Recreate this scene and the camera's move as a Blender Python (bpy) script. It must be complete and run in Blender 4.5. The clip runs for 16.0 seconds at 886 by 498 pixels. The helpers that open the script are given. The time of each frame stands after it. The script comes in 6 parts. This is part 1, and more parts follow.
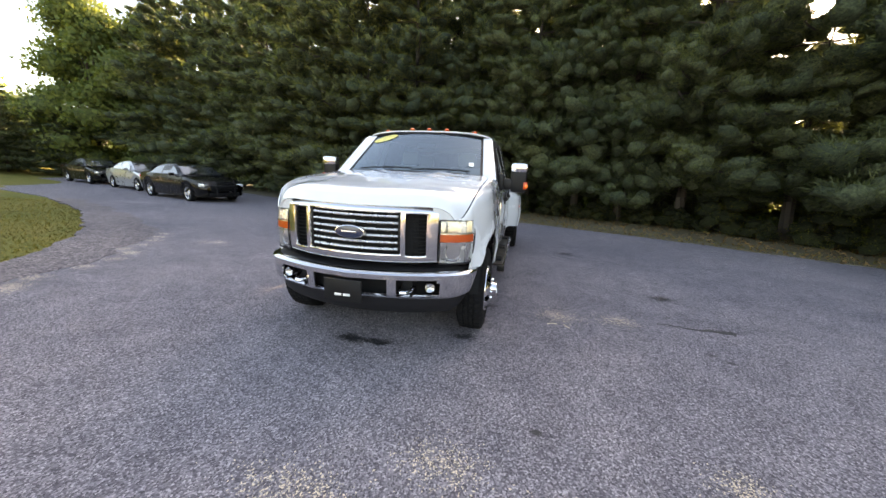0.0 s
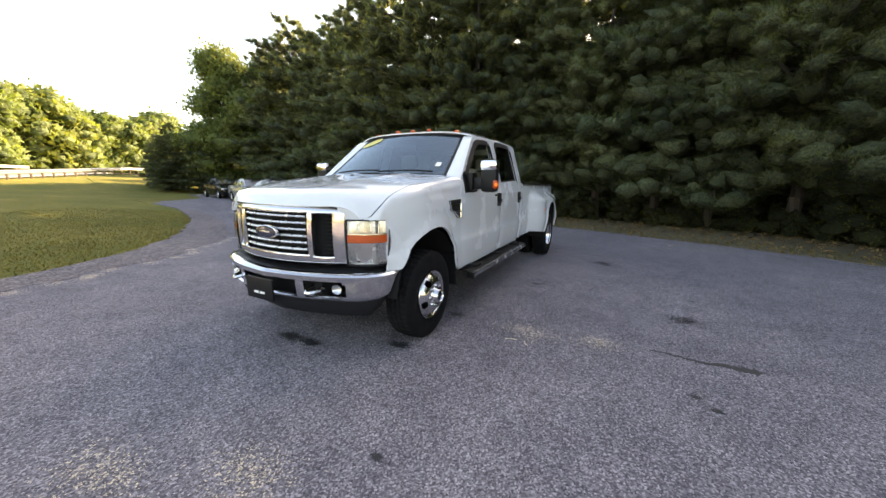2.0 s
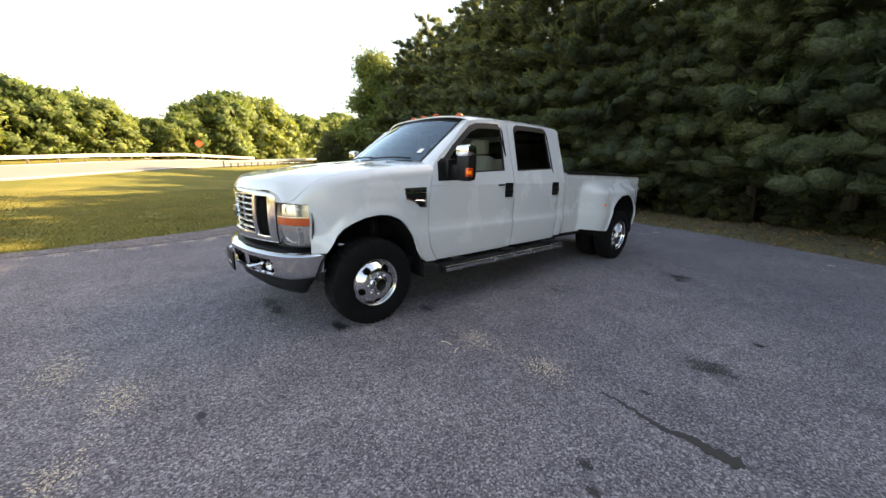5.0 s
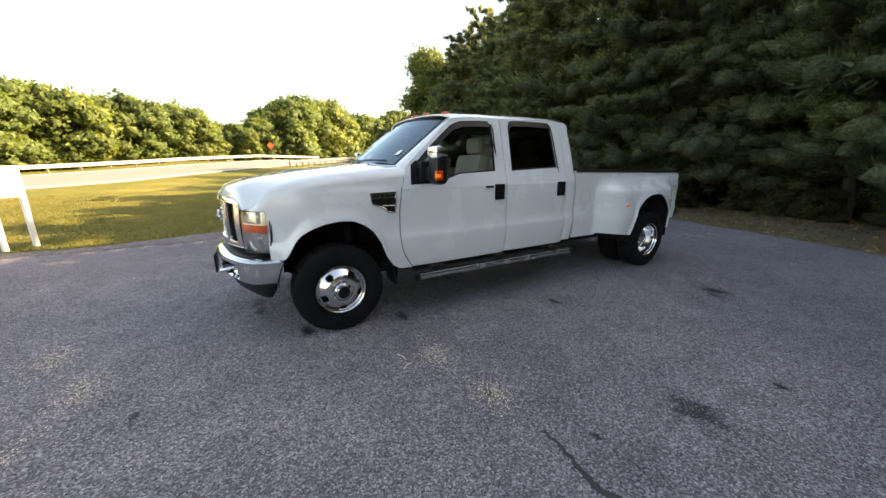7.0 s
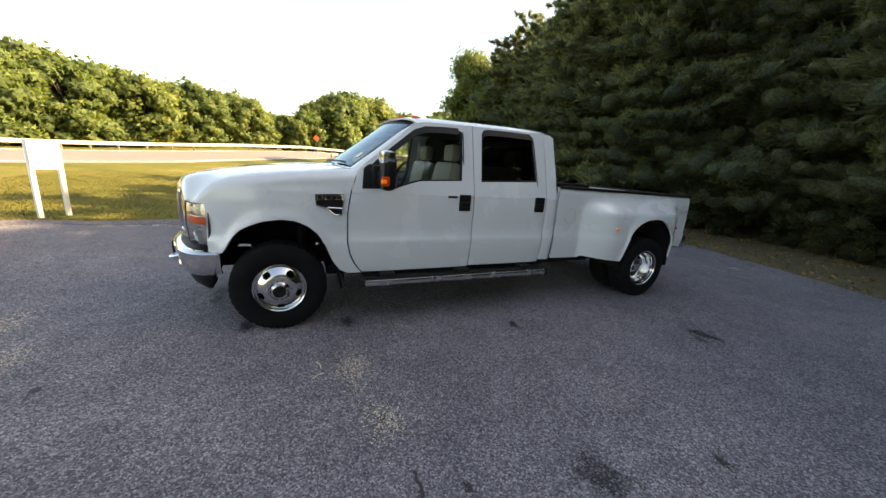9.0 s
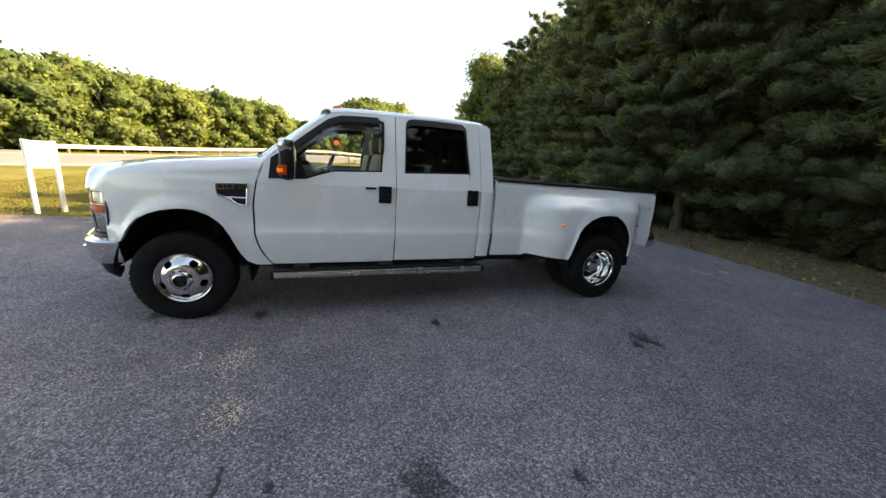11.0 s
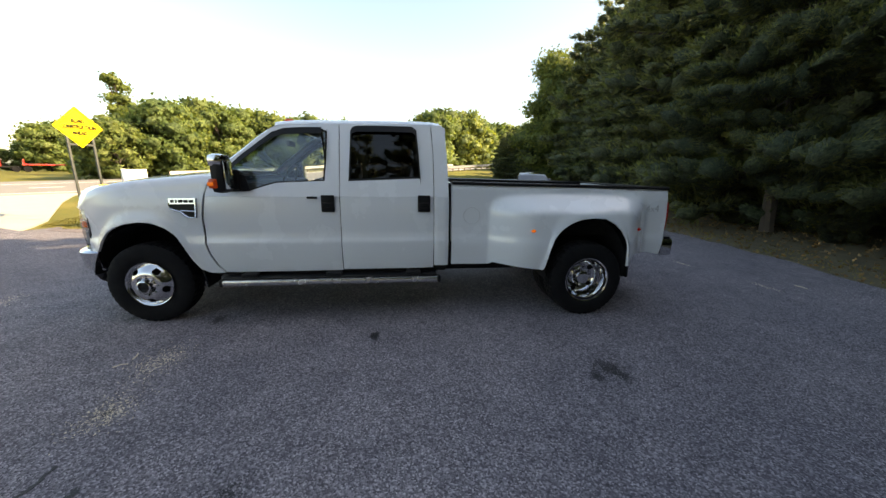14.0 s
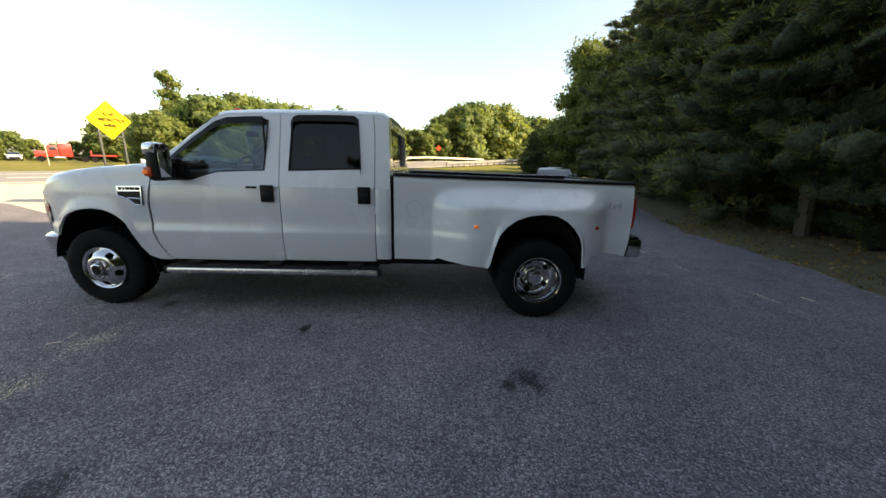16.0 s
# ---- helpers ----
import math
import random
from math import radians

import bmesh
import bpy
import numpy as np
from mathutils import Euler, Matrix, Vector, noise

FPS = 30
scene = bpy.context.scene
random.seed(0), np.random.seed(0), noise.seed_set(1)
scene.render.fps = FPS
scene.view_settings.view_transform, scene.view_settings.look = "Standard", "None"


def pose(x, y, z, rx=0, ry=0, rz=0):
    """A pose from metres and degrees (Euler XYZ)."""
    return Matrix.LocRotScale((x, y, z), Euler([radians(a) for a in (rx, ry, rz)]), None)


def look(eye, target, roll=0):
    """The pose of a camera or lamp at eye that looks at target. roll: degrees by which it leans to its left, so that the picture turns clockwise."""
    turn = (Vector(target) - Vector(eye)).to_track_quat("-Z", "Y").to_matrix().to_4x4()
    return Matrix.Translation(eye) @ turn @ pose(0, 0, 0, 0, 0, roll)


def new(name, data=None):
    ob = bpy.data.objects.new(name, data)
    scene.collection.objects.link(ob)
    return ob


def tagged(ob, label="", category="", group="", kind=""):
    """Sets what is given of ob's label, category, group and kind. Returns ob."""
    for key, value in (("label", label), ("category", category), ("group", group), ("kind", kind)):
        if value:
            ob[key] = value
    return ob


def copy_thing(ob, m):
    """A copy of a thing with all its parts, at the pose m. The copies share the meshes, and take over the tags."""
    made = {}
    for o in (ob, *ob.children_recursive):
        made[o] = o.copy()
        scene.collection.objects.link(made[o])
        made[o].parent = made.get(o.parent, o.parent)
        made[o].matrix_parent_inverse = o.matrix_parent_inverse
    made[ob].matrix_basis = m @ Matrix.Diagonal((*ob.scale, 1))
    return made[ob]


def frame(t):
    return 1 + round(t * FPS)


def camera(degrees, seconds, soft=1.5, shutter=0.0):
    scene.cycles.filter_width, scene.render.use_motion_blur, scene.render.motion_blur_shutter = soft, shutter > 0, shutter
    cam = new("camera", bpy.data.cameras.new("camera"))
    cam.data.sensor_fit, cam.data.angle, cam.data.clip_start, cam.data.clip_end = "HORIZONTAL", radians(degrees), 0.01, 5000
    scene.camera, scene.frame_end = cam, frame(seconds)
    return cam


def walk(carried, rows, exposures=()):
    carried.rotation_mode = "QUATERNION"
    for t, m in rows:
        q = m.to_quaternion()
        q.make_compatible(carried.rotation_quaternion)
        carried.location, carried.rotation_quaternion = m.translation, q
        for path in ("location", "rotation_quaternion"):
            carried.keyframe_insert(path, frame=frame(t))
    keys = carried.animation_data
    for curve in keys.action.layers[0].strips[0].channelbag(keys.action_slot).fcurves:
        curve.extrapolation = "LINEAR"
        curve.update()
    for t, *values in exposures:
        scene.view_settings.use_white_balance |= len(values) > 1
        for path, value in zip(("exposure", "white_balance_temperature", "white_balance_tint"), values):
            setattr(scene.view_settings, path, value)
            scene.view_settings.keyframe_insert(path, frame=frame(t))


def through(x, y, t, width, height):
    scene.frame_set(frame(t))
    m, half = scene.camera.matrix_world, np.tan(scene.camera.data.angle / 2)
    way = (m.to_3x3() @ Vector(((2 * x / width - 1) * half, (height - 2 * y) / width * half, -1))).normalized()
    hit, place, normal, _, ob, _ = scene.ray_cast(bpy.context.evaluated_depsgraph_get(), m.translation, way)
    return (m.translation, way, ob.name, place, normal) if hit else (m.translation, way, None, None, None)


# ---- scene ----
cam = camera(104.5, 16.0)
PATH = [
    (0, (1.249, -3.212, 1.442), (0.822, -1.303, 1.027), 2.7),
    (0.5, (1.49, -3.071, 1.441), (0.929, -1.195, 1.034), 2.6),
    (1, (1.801, -2.91, 1.461), (1.134, -1.062, 1.088), 0.1),
    (1.5, (2.191, -2.768, 1.445), (1.347, -0.998, 1.053), 0.9),
    (2, (2.451, -2.583, 1.394), (1.539, -0.844, 1.012), 0.7),
    (2.5, (2.659, -2.368, 1.391), (1.677, -0.676, 0.976), -0.6),
    (3, (2.971, -2.192, 1.365), (1.833, -0.598, 0.961), 1.0),
    (3.5, (3.189, -2.009, 1.341), (1.984, -0.453, 0.985), 0.5),
    (4, (3.367, -1.766, 1.355), (2.145, -0.238, 0.941), 1.0),
    (4.5, (3.442, -1.565, 1.365), (2.12, -0.108, 1.008), -0.6),
    (5, (3.62, -1.411, 1.4), (2.12, -0.168, 0.948), 1.2),
    (7.5, (3.915, -0.437, 1.481), (2.216, 0.503, 1.004), 0.4),
    (8, (3.904, -0.241, 1.506), (2.193, 0.685, 1.042), 2.7),
    (8.5, (3.991, -0.076, 1.581), (2.216, 0.735, 1.146), 2.8),
    (9, (4.122, 0.137, 1.548), (2.347, 0.926, 1.071), 4.2),
    (9.5, (4.208, 0.419, 1.486), (2.455, 1.252, 1.002), 3.8),
    (10, (4.261, 0.652, 1.494), (2.501, 1.466, 1.002), 3.7),
    (12.5, (4.552, 1.901, 1.47), (2.634, 2.274, 1.044), 2.9),
    (13, (4.567, 2.125, 1.466), (2.647, 2.443, 1.004), 1.8),
    (13.5, (4.494, 2.3, 1.462), (2.573, 2.561, 0.972), 3.0),
    (14, (4.453, 2.465, 1.51), (2.516, 2.686, 1.065), 0.7),
    (14.5, (4.49, 2.657, 1.539), (2.538, 2.777, 1.123), 2.1),
    (15, (4.506, 2.929, 1.539), (2.559, 3.038, 1.092), 1.8),
    (15.5, (4.455, 3.19, 1.467), (2.505, 3.269, 1.029), 2.0),
    (16, (4.374, 3.384, 1.495), (2.432, 3.417, 1.017), 1.3),
]
EXPOSURE = [(0.0, 2.56, 9400, 14), (2.5, 2.24, 9400, 14), (5.0, 2.11, 9400, 12), (8.0, 1.98, 9400, 11), (9.0, 1.84, 9400, 10), (10.4, 1.96, 9400, 10), (12.5, 1.90, 8900, 10), (16.0, 1.48, 8700, 8)]
walk(cam, [(t, look(eye, target, roll)) for t, eye, target, roll in PATH], EXPOSURE)

# ---- sky, sun ----
SUN_AZ, SUN_EL = 76.0, 31.0          # degrees from +x towards +y, and above the horizon
world = bpy.data.worlds.new("sky")
scene.world = world
world.use_nodes = True
wn = world.node_tree.nodes
sky = wn.new("ShaderNodeTexSky")
sky.sky_type, sky.sun_disc = "NISHITA", False
sky.sun_elevation, sky.sun_rotation = radians(SUN_EL), radians(90 - SUN_AZ)
sky.air_density, sky.dust_density, sky.ozone_density = 1.0, 1.6, 1.0
wn["Background"].inputs[1].default_value = 0.15
world.node_tree.links.new(sky.outputs[0], wn["Background"].inputs[0])
sun = new("sun", bpy.data.lights.new("sun", "SUN"))
sun.data.energy, sun.data.angle, sun.data.color = 5.0, radians(0.6), (1.0, 0.86, 0.66)
_sd = Vector((math.cos(radians(SUN_EL)) * math.cos(radians(SUN_AZ)), math.cos(radians(SUN_EL)) * math.sin(radians(SUN_AZ)), math.sin(radians(SUN_EL))))
sun.matrix_world = look(_sd * 60, (0, 0, 0))


# ---- materials ----
def material(name):
    m = bpy.data.materials.new(name)
    m.use_nodes = True
    nt = m.node_tree
    return m, nt, nt.nodes["Principled BSDF"]


def coords(nt, scale=1.0):
    tc = nt.nodes.new("ShaderNodeTexCoord")
    mp = nt.nodes.new("ShaderNodeMapping")
    mp.inputs["Scale"].default_value = (scale, scale, scale) if not hasattr(scale, "__len__") else scale
    nt.links.new(tc.outputs["Object"], mp.inputs["Vector"])
    return mp.outputs[0]


def noise_tex(nt, vec, scale, detail=4.0, rough=0.55):
    n = nt.nodes.new("ShaderNodeTexNoise")
    n.inputs["Scale"].default_value, n.inputs["Detail"].default_value, n.inputs["Roughness"].default_value = scale, detail, rough
    nt.links.new(vec, n.inputs["Vector"])
    return n.outputs["Fac"]


def ramp(nt, fac, stops):
    r = nt.nodes.new("ShaderNodeValToRGB")
    e = r.color_ramp.elements
    while len(e) < len(stops):
        e.new(0.5)
    for el, (p, c) in zip(e, stops):
        el.position = p
        el.color = (*c, 1) if len(c) == 3 else c
    nt.links.new(fac, r.inputs[0])
    return r.outputs[0]


def mix(nt, fac, a, b, blend="MIX"):
    n = nt.nodes.new("ShaderNodeMix")
    n.data_type, n.blend_type = "RGBA", blend
    for sock, v in ((0, fac), (6, a), (7, b)):
        if isinstance(v, (int, float)):
            n.inputs[sock].default_value = v
        elif isinstance(v, tuple):
            n.inputs[sock].default_value = (*v, 1)
        else:
            nt.links.new(v, n.inputs[sock])
    return n.outputs[2]


def bump(nt, bsdf, height, strength, dist=0.01):
    b = nt.nodes.new("ShaderNodeBump")
    b.inputs["Strength"].default_value, b.inputs["Distance"].default_value = strength, dist
    nt.links.new(height, b.inputs["Height"])
    nt.links.new(b.outputs[0], bsdf.inputs["Normal"])


def simple(name, c, rough=0.5, metal=0.0, vary=0.15, scale=6.0, fine=60.0, bumps=0.0, coat=0.0, spec=0.5):
    """A surface with two scales of variation round one colour."""
    m, nt, b = material(name)
    v = coords(nt)
    big, small = noise_tex(nt, v, scale), noise_tex(nt, v, fine, 3)
    lo, hi = tuple(x * (1 - vary) for x in c), tuple(min(1, x * (1 + vary)) for x in c)
    col = ramp(nt, big, [(0.3, lo), (0.7, hi)])
    col = mix(nt, 0.35, col, ramp(nt, small, [(0.3, lo), (0.7, hi)]))
    nt.links.new(col, b.inputs["Base Color"])
    rr = ramp(nt, big, [(0.3, (rough * 0.85,) * 3), (0.7, (min(1, rough * 1.15),) * 3)])
    nt.links.new(rr, b.inputs["Roughness"])
    b.inputs["Metallic"].default_value = metal
    b.inputs["Coat Weight"].default_value = coat
    b.inputs["Coat Roughness"].default_value = 0.04
    b.inputs["Specular IOR Level"].default_value = spec
    if bumps:
        bump(nt, b, small, bumps, 0.004)
    return m


def make_asphalt(name="asphalt", stone=112.0, tone=(1, 1, 1)):
    m, nt, b = material(name)
    v = coords(nt)
    vo = nt.nodes.new("ShaderNodeTexVoronoi")
    vo.inputs["Scale"].default_value = stone
    nt.links.new(v, vo.inputs["Vector"])
    bw = nt.nodes.new("ShaderNodeRGBToBW")
    nt.links.new(vo.outputs["Color"], bw.inputs[0])
    stones = ramp(nt, bw.outputs[0], [(0.14, (0.062, 0.058, 0.066)), (0.5, (0.150, 0.140, 0.157)), (0.70, (0.228, 0.214, 0.231)), (0.88, (0.38, 0.358, 0.372))])
    big = noise_tex(nt, v, 0.35, 5, 0.6)
    mid = noise_tex(nt, v, 3.0, 4)
    wash = ramp(nt, big, [(0.32, (0.78, 0.78, 0.82)), (0.68, (1.18, 1.14, 1.12))])
    col = mix(nt, 1.0, mix(nt, 1.0, stones, tone, "MULTIPLY"), wash, "MULTIPLY")
    col = mix(nt, 1.0, col, ramp(nt, mid, [(0.3, (0.85, 0.85, 0.86)), (0.7, (1.15, 1.14, 1.13))]), "MULTIPLY")
    nt.links.new(col, b.inputs["Base Color"])
    b.inputs["Roughness"].default_value = 0.88
    b.inputs["Specular IOR Level"].default_value = 0.3
    bump(nt, b, vo.outputs["Distance"], 0.7, 0.006)
    return m


def make_ground():
    """Mown grass with dry straw and bare earth."""
    m, nt, b = material("grass_ground")
    v = coords(nt)
    big, mid, fine = noise_tex(nt, v, 0.25, 4), noise_tex(nt, v, 2.2, 5, 0.65), noise_tex(nt, v, 45, 3, 0.7)
    col = ramp(nt, big, [(0.3, (0.122, 0.125, 0.032)), (0.55, (0.198, 0.168, 0.047)), (0.75, (0.305, 0.240, 0.082))])
    col = mix(nt, ramp(nt, mid, [(0.35, (0, 0, 0)), (0.75, (0.8, 0.8, 0.8))]), col, (0.106, 0.122, 0.032))
    col = mix(nt, 1.0, col, ramp(nt, fine, [(0.25, (0.55, 0.55, 0.5)), (0.75, (1.4, 1.4, 1.3))]), "MULTIPLY")
    nt.links.new(col, b.inputs["Base Color"])
    b.inputs["Roughness"].default_value = 0.95
    b.inputs["Specular IOR Level"].default_value = 0.15
    bump(nt, b, fine, 0.9, 0.03)
    return m


def make_leaf(name, dark, light, through=0.35, tint=(1.5, 1.35, 0.6), rough_grain=0.0):
    """Leaves or needles: each clump its own tone, some light passing through."""
    m, nt, b = material(name)
    geo = nt.nodes.new("ShaderNodeNewGeometry")
    info = nt.nodes.new("ShaderNodeObjectInfo")
    v = coords(nt)
    big = noise_tex(nt, v, 0.7, 3)
    c = ramp(nt, geo.outputs["Random Per Island"], [(0.0, dark), (1.0, light)])
    c = mix(nt, 1.0, c, ramp(nt, big, [(0.3, (0.65, 0.7, 0.7)), (0.7, (1.3, 1.25, 1.1))]), "MULTIPLY")
    c = mix(nt, 1.0, c, ramp(nt, info.outputs["Random"], [(0.0, (0.8, 0.85, 0.85)), (1.0, (1.25, 1.12, 0.95))]), "MULTIPLY")
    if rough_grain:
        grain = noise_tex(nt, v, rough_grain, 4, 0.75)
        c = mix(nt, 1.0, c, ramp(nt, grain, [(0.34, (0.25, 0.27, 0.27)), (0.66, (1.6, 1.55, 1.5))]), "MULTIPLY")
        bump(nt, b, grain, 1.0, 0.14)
    nt.links.new(c, b.inputs["Base Color"])
    b.inputs["Roughness"].default_value = 0.6
    b.inputs["Specular IOR Level"].default_value = 0.25
    tr = nt.nodes.new("ShaderNodeBsdfTranslucent")
    nt.links.new(mix(nt, 1.0, c, tint, "MULTIPLY"), tr.inputs[0])
    ms = nt.nodes.new("ShaderNodeMixShader")
    ms.inputs[0].default_value = through
    nt.links.new(b.outputs[0], ms.inputs[1])
    nt.links.new(tr.outputs[0], ms.inputs[2])
    nt.links.new(ms.outputs[0], nt.nodes["Material Output"].inputs[0])
    return m


def thin_glass(name, tint, skin=0.035, sheen=(0.8, 0.8, 0.8)):
    """A thin pane: clear with a mirror skin, no bending of light."""
    m, nt, b = material(name)
    t = nt.nodes.new("ShaderNodeBsdfTransparent")
    t.inputs[0].default_value = (*tint, 1)
    g = nt.nodes.new("ShaderNodeBsdfGlossy")
    g.inputs["Roughness"].default_value = 0.01
    g.inputs["Color"].default_value = (*sheen, 1)
    f = nt.nodes.new("ShaderNodeLayerWeight")
    p = nt.nodes.new("ShaderNodeMath")
    p.operation = "POWER"
    nt.links.new(f.outputs["Facing"], p.inputs[0])
    p.inputs[1].default_value = 4.5
    q = nt.nodes.new("ShaderNodeMath")
    q.operation = "MULTIPLY_ADD"
    nt.links.new(p.outputs[0], q.inputs[0])
    q.inputs[1].default_value = 0.96 - skin
    q.inputs[2].default_value = skin
    ms = nt.nodes.new("ShaderNodeMixShader")
    nt.links.new(q.outputs[0], ms.inputs[0])
    nt.links.new(t.outputs[0], ms.inputs[1])
    nt.links.new(g.outputs[0], ms.inputs[2])
    nt.links.new(ms.outputs[0], nt.nodes["Material Output"].inputs[0])
    return m


def glow(name, c, strength, rough=0.2):
    m, nt, b = material(name)
    b.inputs["Base Color"].default_value = (*c, 1)
    b.inputs["Roughness"].default_value = rough
    b.inputs["Emission Color"].default_value = (*c, 1)
    b.inputs["Emission Strength"].default_value = strength
    return m


ASPHALT = make_asphalt()
GROUND = make_ground()
PINE = make_leaf("pine_needles", (0.098, 0.130, 0.078), (0.172, 0.202, 0.116), 0.45, (1.55, 1.5, 0.75))
# Filler cores of the plumes, coloured darker to hold the interior's shade.
PINE_CORE = make_leaf("pine_shaded_core", (0.060, 0.088, 0.058), (0.110, 0.142, 0.092), 0.16, (1.5, 1.25, 0.7), 16.0)
BROAD = make_leaf("broad_leaves", (0.082, 0.130, 0.050), (0.180, 0.228, 0.084), 0.45, (1.4, 1.3, 0.7))
# Lumps inside the crown clumps, slightly darker than the leaves.
BROAD_CORE = make_leaf("leafy_core", (0.068, 0.108, 0.042), (0.146, 0.184, 0.070), 0.20, (1.4, 1.3, 0.7), 5.0)
SHRUB = make_leaf("shrub_leaves", (0.060, 0.092, 0.028), (0.190, 0.190, 0.058), 0.45)
# Shrub filler: shade between the leaves painted as a much darker colour.
SHRUB_CORE = make_leaf("shrub_shaded_core", (0.020, 0.030, 0.014), (0.050, 0.060, 0.026), 0.05, (1.4, 1.3, 0.6), 22.0)
BLADE = make_leaf("grass_blades", (0.104, 0.116, 0.030), (0.250, 0.205, 0.072), 0.3)
LITTER = make_leaf("dry_leaves", (0.110, 0.065, 0.028), (0.300, 0.190, 0.090), 0.1)
BARK = simple("bark", (0.060, 0.047, 0.038), 0.9, vary=0.4, scale=5, fine=40, bumps=0.8)
CONCRETE = simple("concrete", (0.40, 0.37, 0.32), 0.85, vary=0.12, scale=1.2, fine=50, bumps=0.2)
ROAD = simple("road_asphalt", (0.20, 0.185, 0.17), 0.85, vary=0.15, scale=0.8, fine=70, bumps=0.3)
GRAVEL = make_asphalt("gravel", 48.0, (0.92, 0.85, 0.78))
SOIL = simple("leaf_soil", (0.112, 0.092, 0.050), 0.95, vary=0.5, scale=3, fine=30, bumps=0.9)
PAINT = simple("white_car_paint", (0.675, 0.705, 0.74), 0.26, vary=0.02, scale=2, coat=1.0)
PAINT_BLACK = simple("black_car_paint", (0.004, 0.004, 0.005), 0.25, vary=0.1, coat=0.10, spec=0.2)
PAINT_SILVER = simple("silver_car_paint", (0.42, 0.43, 0.45), 0.3, 0.6, vary=0.05, coat=1.0)
PAINT_RED = simple("red_truck_paint", (0.55, 0.03, 0.025), 0.3, vary=0.06, coat=0.8)
CHROME = simple("chrome", (0.68, 0.68, 0.69), 0.09, 1.0, vary=0.03, scale=3)
SILVER_BAR = simple("bright_silver_bar", (0.74, 0.73, 0.71), 0.28, 0.7, vary=0.05, scale=8)
STEEL = simple("brushed_alloy", (0.62, 0.62, 0.63), 0.25, 1.0, vary=0.08, scale=8)
RUBBER = simple("tyre_rubber", (0.005, 0.005, 0.006), 0.85, vary=0.3, scale=9, fine=120, bumps=0.3)
PLASTIC = simple("black_plastic", (0.009, 0.009, 0.010), 0.45, vary=0.25, scale=5, fine=150, bumps=0.1)
GREYPLASTIC = simple("grey_plastic", (0.013, 0.013, 0.016), 0.6, vary=0.2, scale=4, fine=120, bumps=0.1)
DARK = simple("underbody", (0.010, 0.010, 0.011), 0.85, vary=0.4, scale=4)
for m in (RUBBER, PLASTIC, GREYPLASTIC, DARK):
    m.node_tree.nodes["Principled BSDF"].inputs["Specular IOR Level"].default_value = 0.2
LEATHER = simple("tan_leather", (0.30, 0.265, 0.22), 0.5, vary=0.1, scale=5, fine=80, bumps=0.15)
DASH = simple("dark_trim", (0.05, 0.05, 0.055), 0.7, vary=0.2)
GLASS = thin_glass("window_glass", (0.88, 0.92, 0.90), 0.10, (0.75, 0.84, 0.92))
GLASS_TINT = thin_glass("privacy_glass", (0.045, 0.047, 0.052))
GLASS_SHIELD = thin_glass("windshield_glass", (0.25, 0.36, 0.41), 0.16, (0.68, 0.84, 0.95))
LENS = thin_glass("lamp_lens", (0.93, 0.93, 0.92))
AMBER = glow("amber_lens", (0.58, 0.085, 0.016), 0.008)
AMBER_LIT = glow("lit_amber_lens", (0.95, 0.20, 0.02), 0.10)
AMBER_DEEP = glow("deep_amber_lens", (0.45, 0.05, 0.008), 0.02)
REDLENS = glow("red_lens", (0.45, 0.012, 0.010), 0.008)
BLUE = simple("badge_blue", (0.020, 0.028, 0.060), 0.25, 0.2, coat=0.6)
YELLOW = simple("yellow_sign_sheeting", (0.88, 0.66, 0.015), 0.45, vary=0.05, scale=3)
DECAL = simple("grey_decal", (0.40, 0.41, 0.43), 0.5, vary=0.05)
ORANGE = simple("orange_sign_sheeting", (0.75, 0.11, 0.03), 0.45, vary=0.05)
WHITE = simple("white_board_paint", (0.82, 0.81, 0.79), 0.55, vary=0.05, scale=4)
PALE_RAIL = simple("pale_galvanised_steel", (0.46, 0.43, 0.37), 0.6, 0.1, vary=0.1)
GALV = simple("galvanised_steel", (0.36, 0.36, 0.36), 0.45, 0.8, vary=0.15)
POSTS = simple("dark_sign_post", (0.06, 0.065, 0.06), 0.6, 0.3, vary=0.3)
WOOD = simple("weathered_wood", (0.22, 0.17, 0.12), 0.85, vary=0.3, bumps=0.4)
LINE = simple("road_line_paint", (0.72, 0.70, 0.66), 0.7, vary=0.15, scale=6)
OIL = simple("oil_stain", (0.022, 0.022, 0.024), 0.6, vary=0.4, scale=12)
TAR = simple("tar_crack", (0.028, 0.027, 0.027), 0.7, vary=0.4, scale=14)
# Pale tone shared by painted sun flecks, verge grit and twigs.
FLECK_STRAW = simple("sun_fleck_straw", (0.68, 0.56, 0.41), 0.95, vary=0.25, scale=9, fine=80, bumps=0.4)


# ---- mesh helpers ----
def part(name, bm, mat, parent=None, label="", flat=False):
    """Links a bmesh as one mesh object under a thing or a part."""
    me = bpy.data.meshes.new(name)
    bmesh.ops.recalc_face_normals(bm, faces=bm.faces)
    bm.to_mesh(me)
    bm.free()
    return dress(name, me, mat, parent, label, flat)


def dress(name, me, mat, parent=None, label="", flat=False):
    me.materials.append(mat)
    if not flat:
        me.shade_smooth()
        me.set_sharp_from_angle(angle=radians(38))
    ob = new(name, me)
    if parent is not None:
        ob.parent = parent
    if label:
        ob["label"] = label
    return ob


def thing(name, x, y, z, label, category, group="", turn=0.0):
    e = new(name)
    e.empty_display_size = 0.1
    e.matrix_basis = pose(x, y, z, 0, 0, turn)
    return tagged(e, label, category, group)


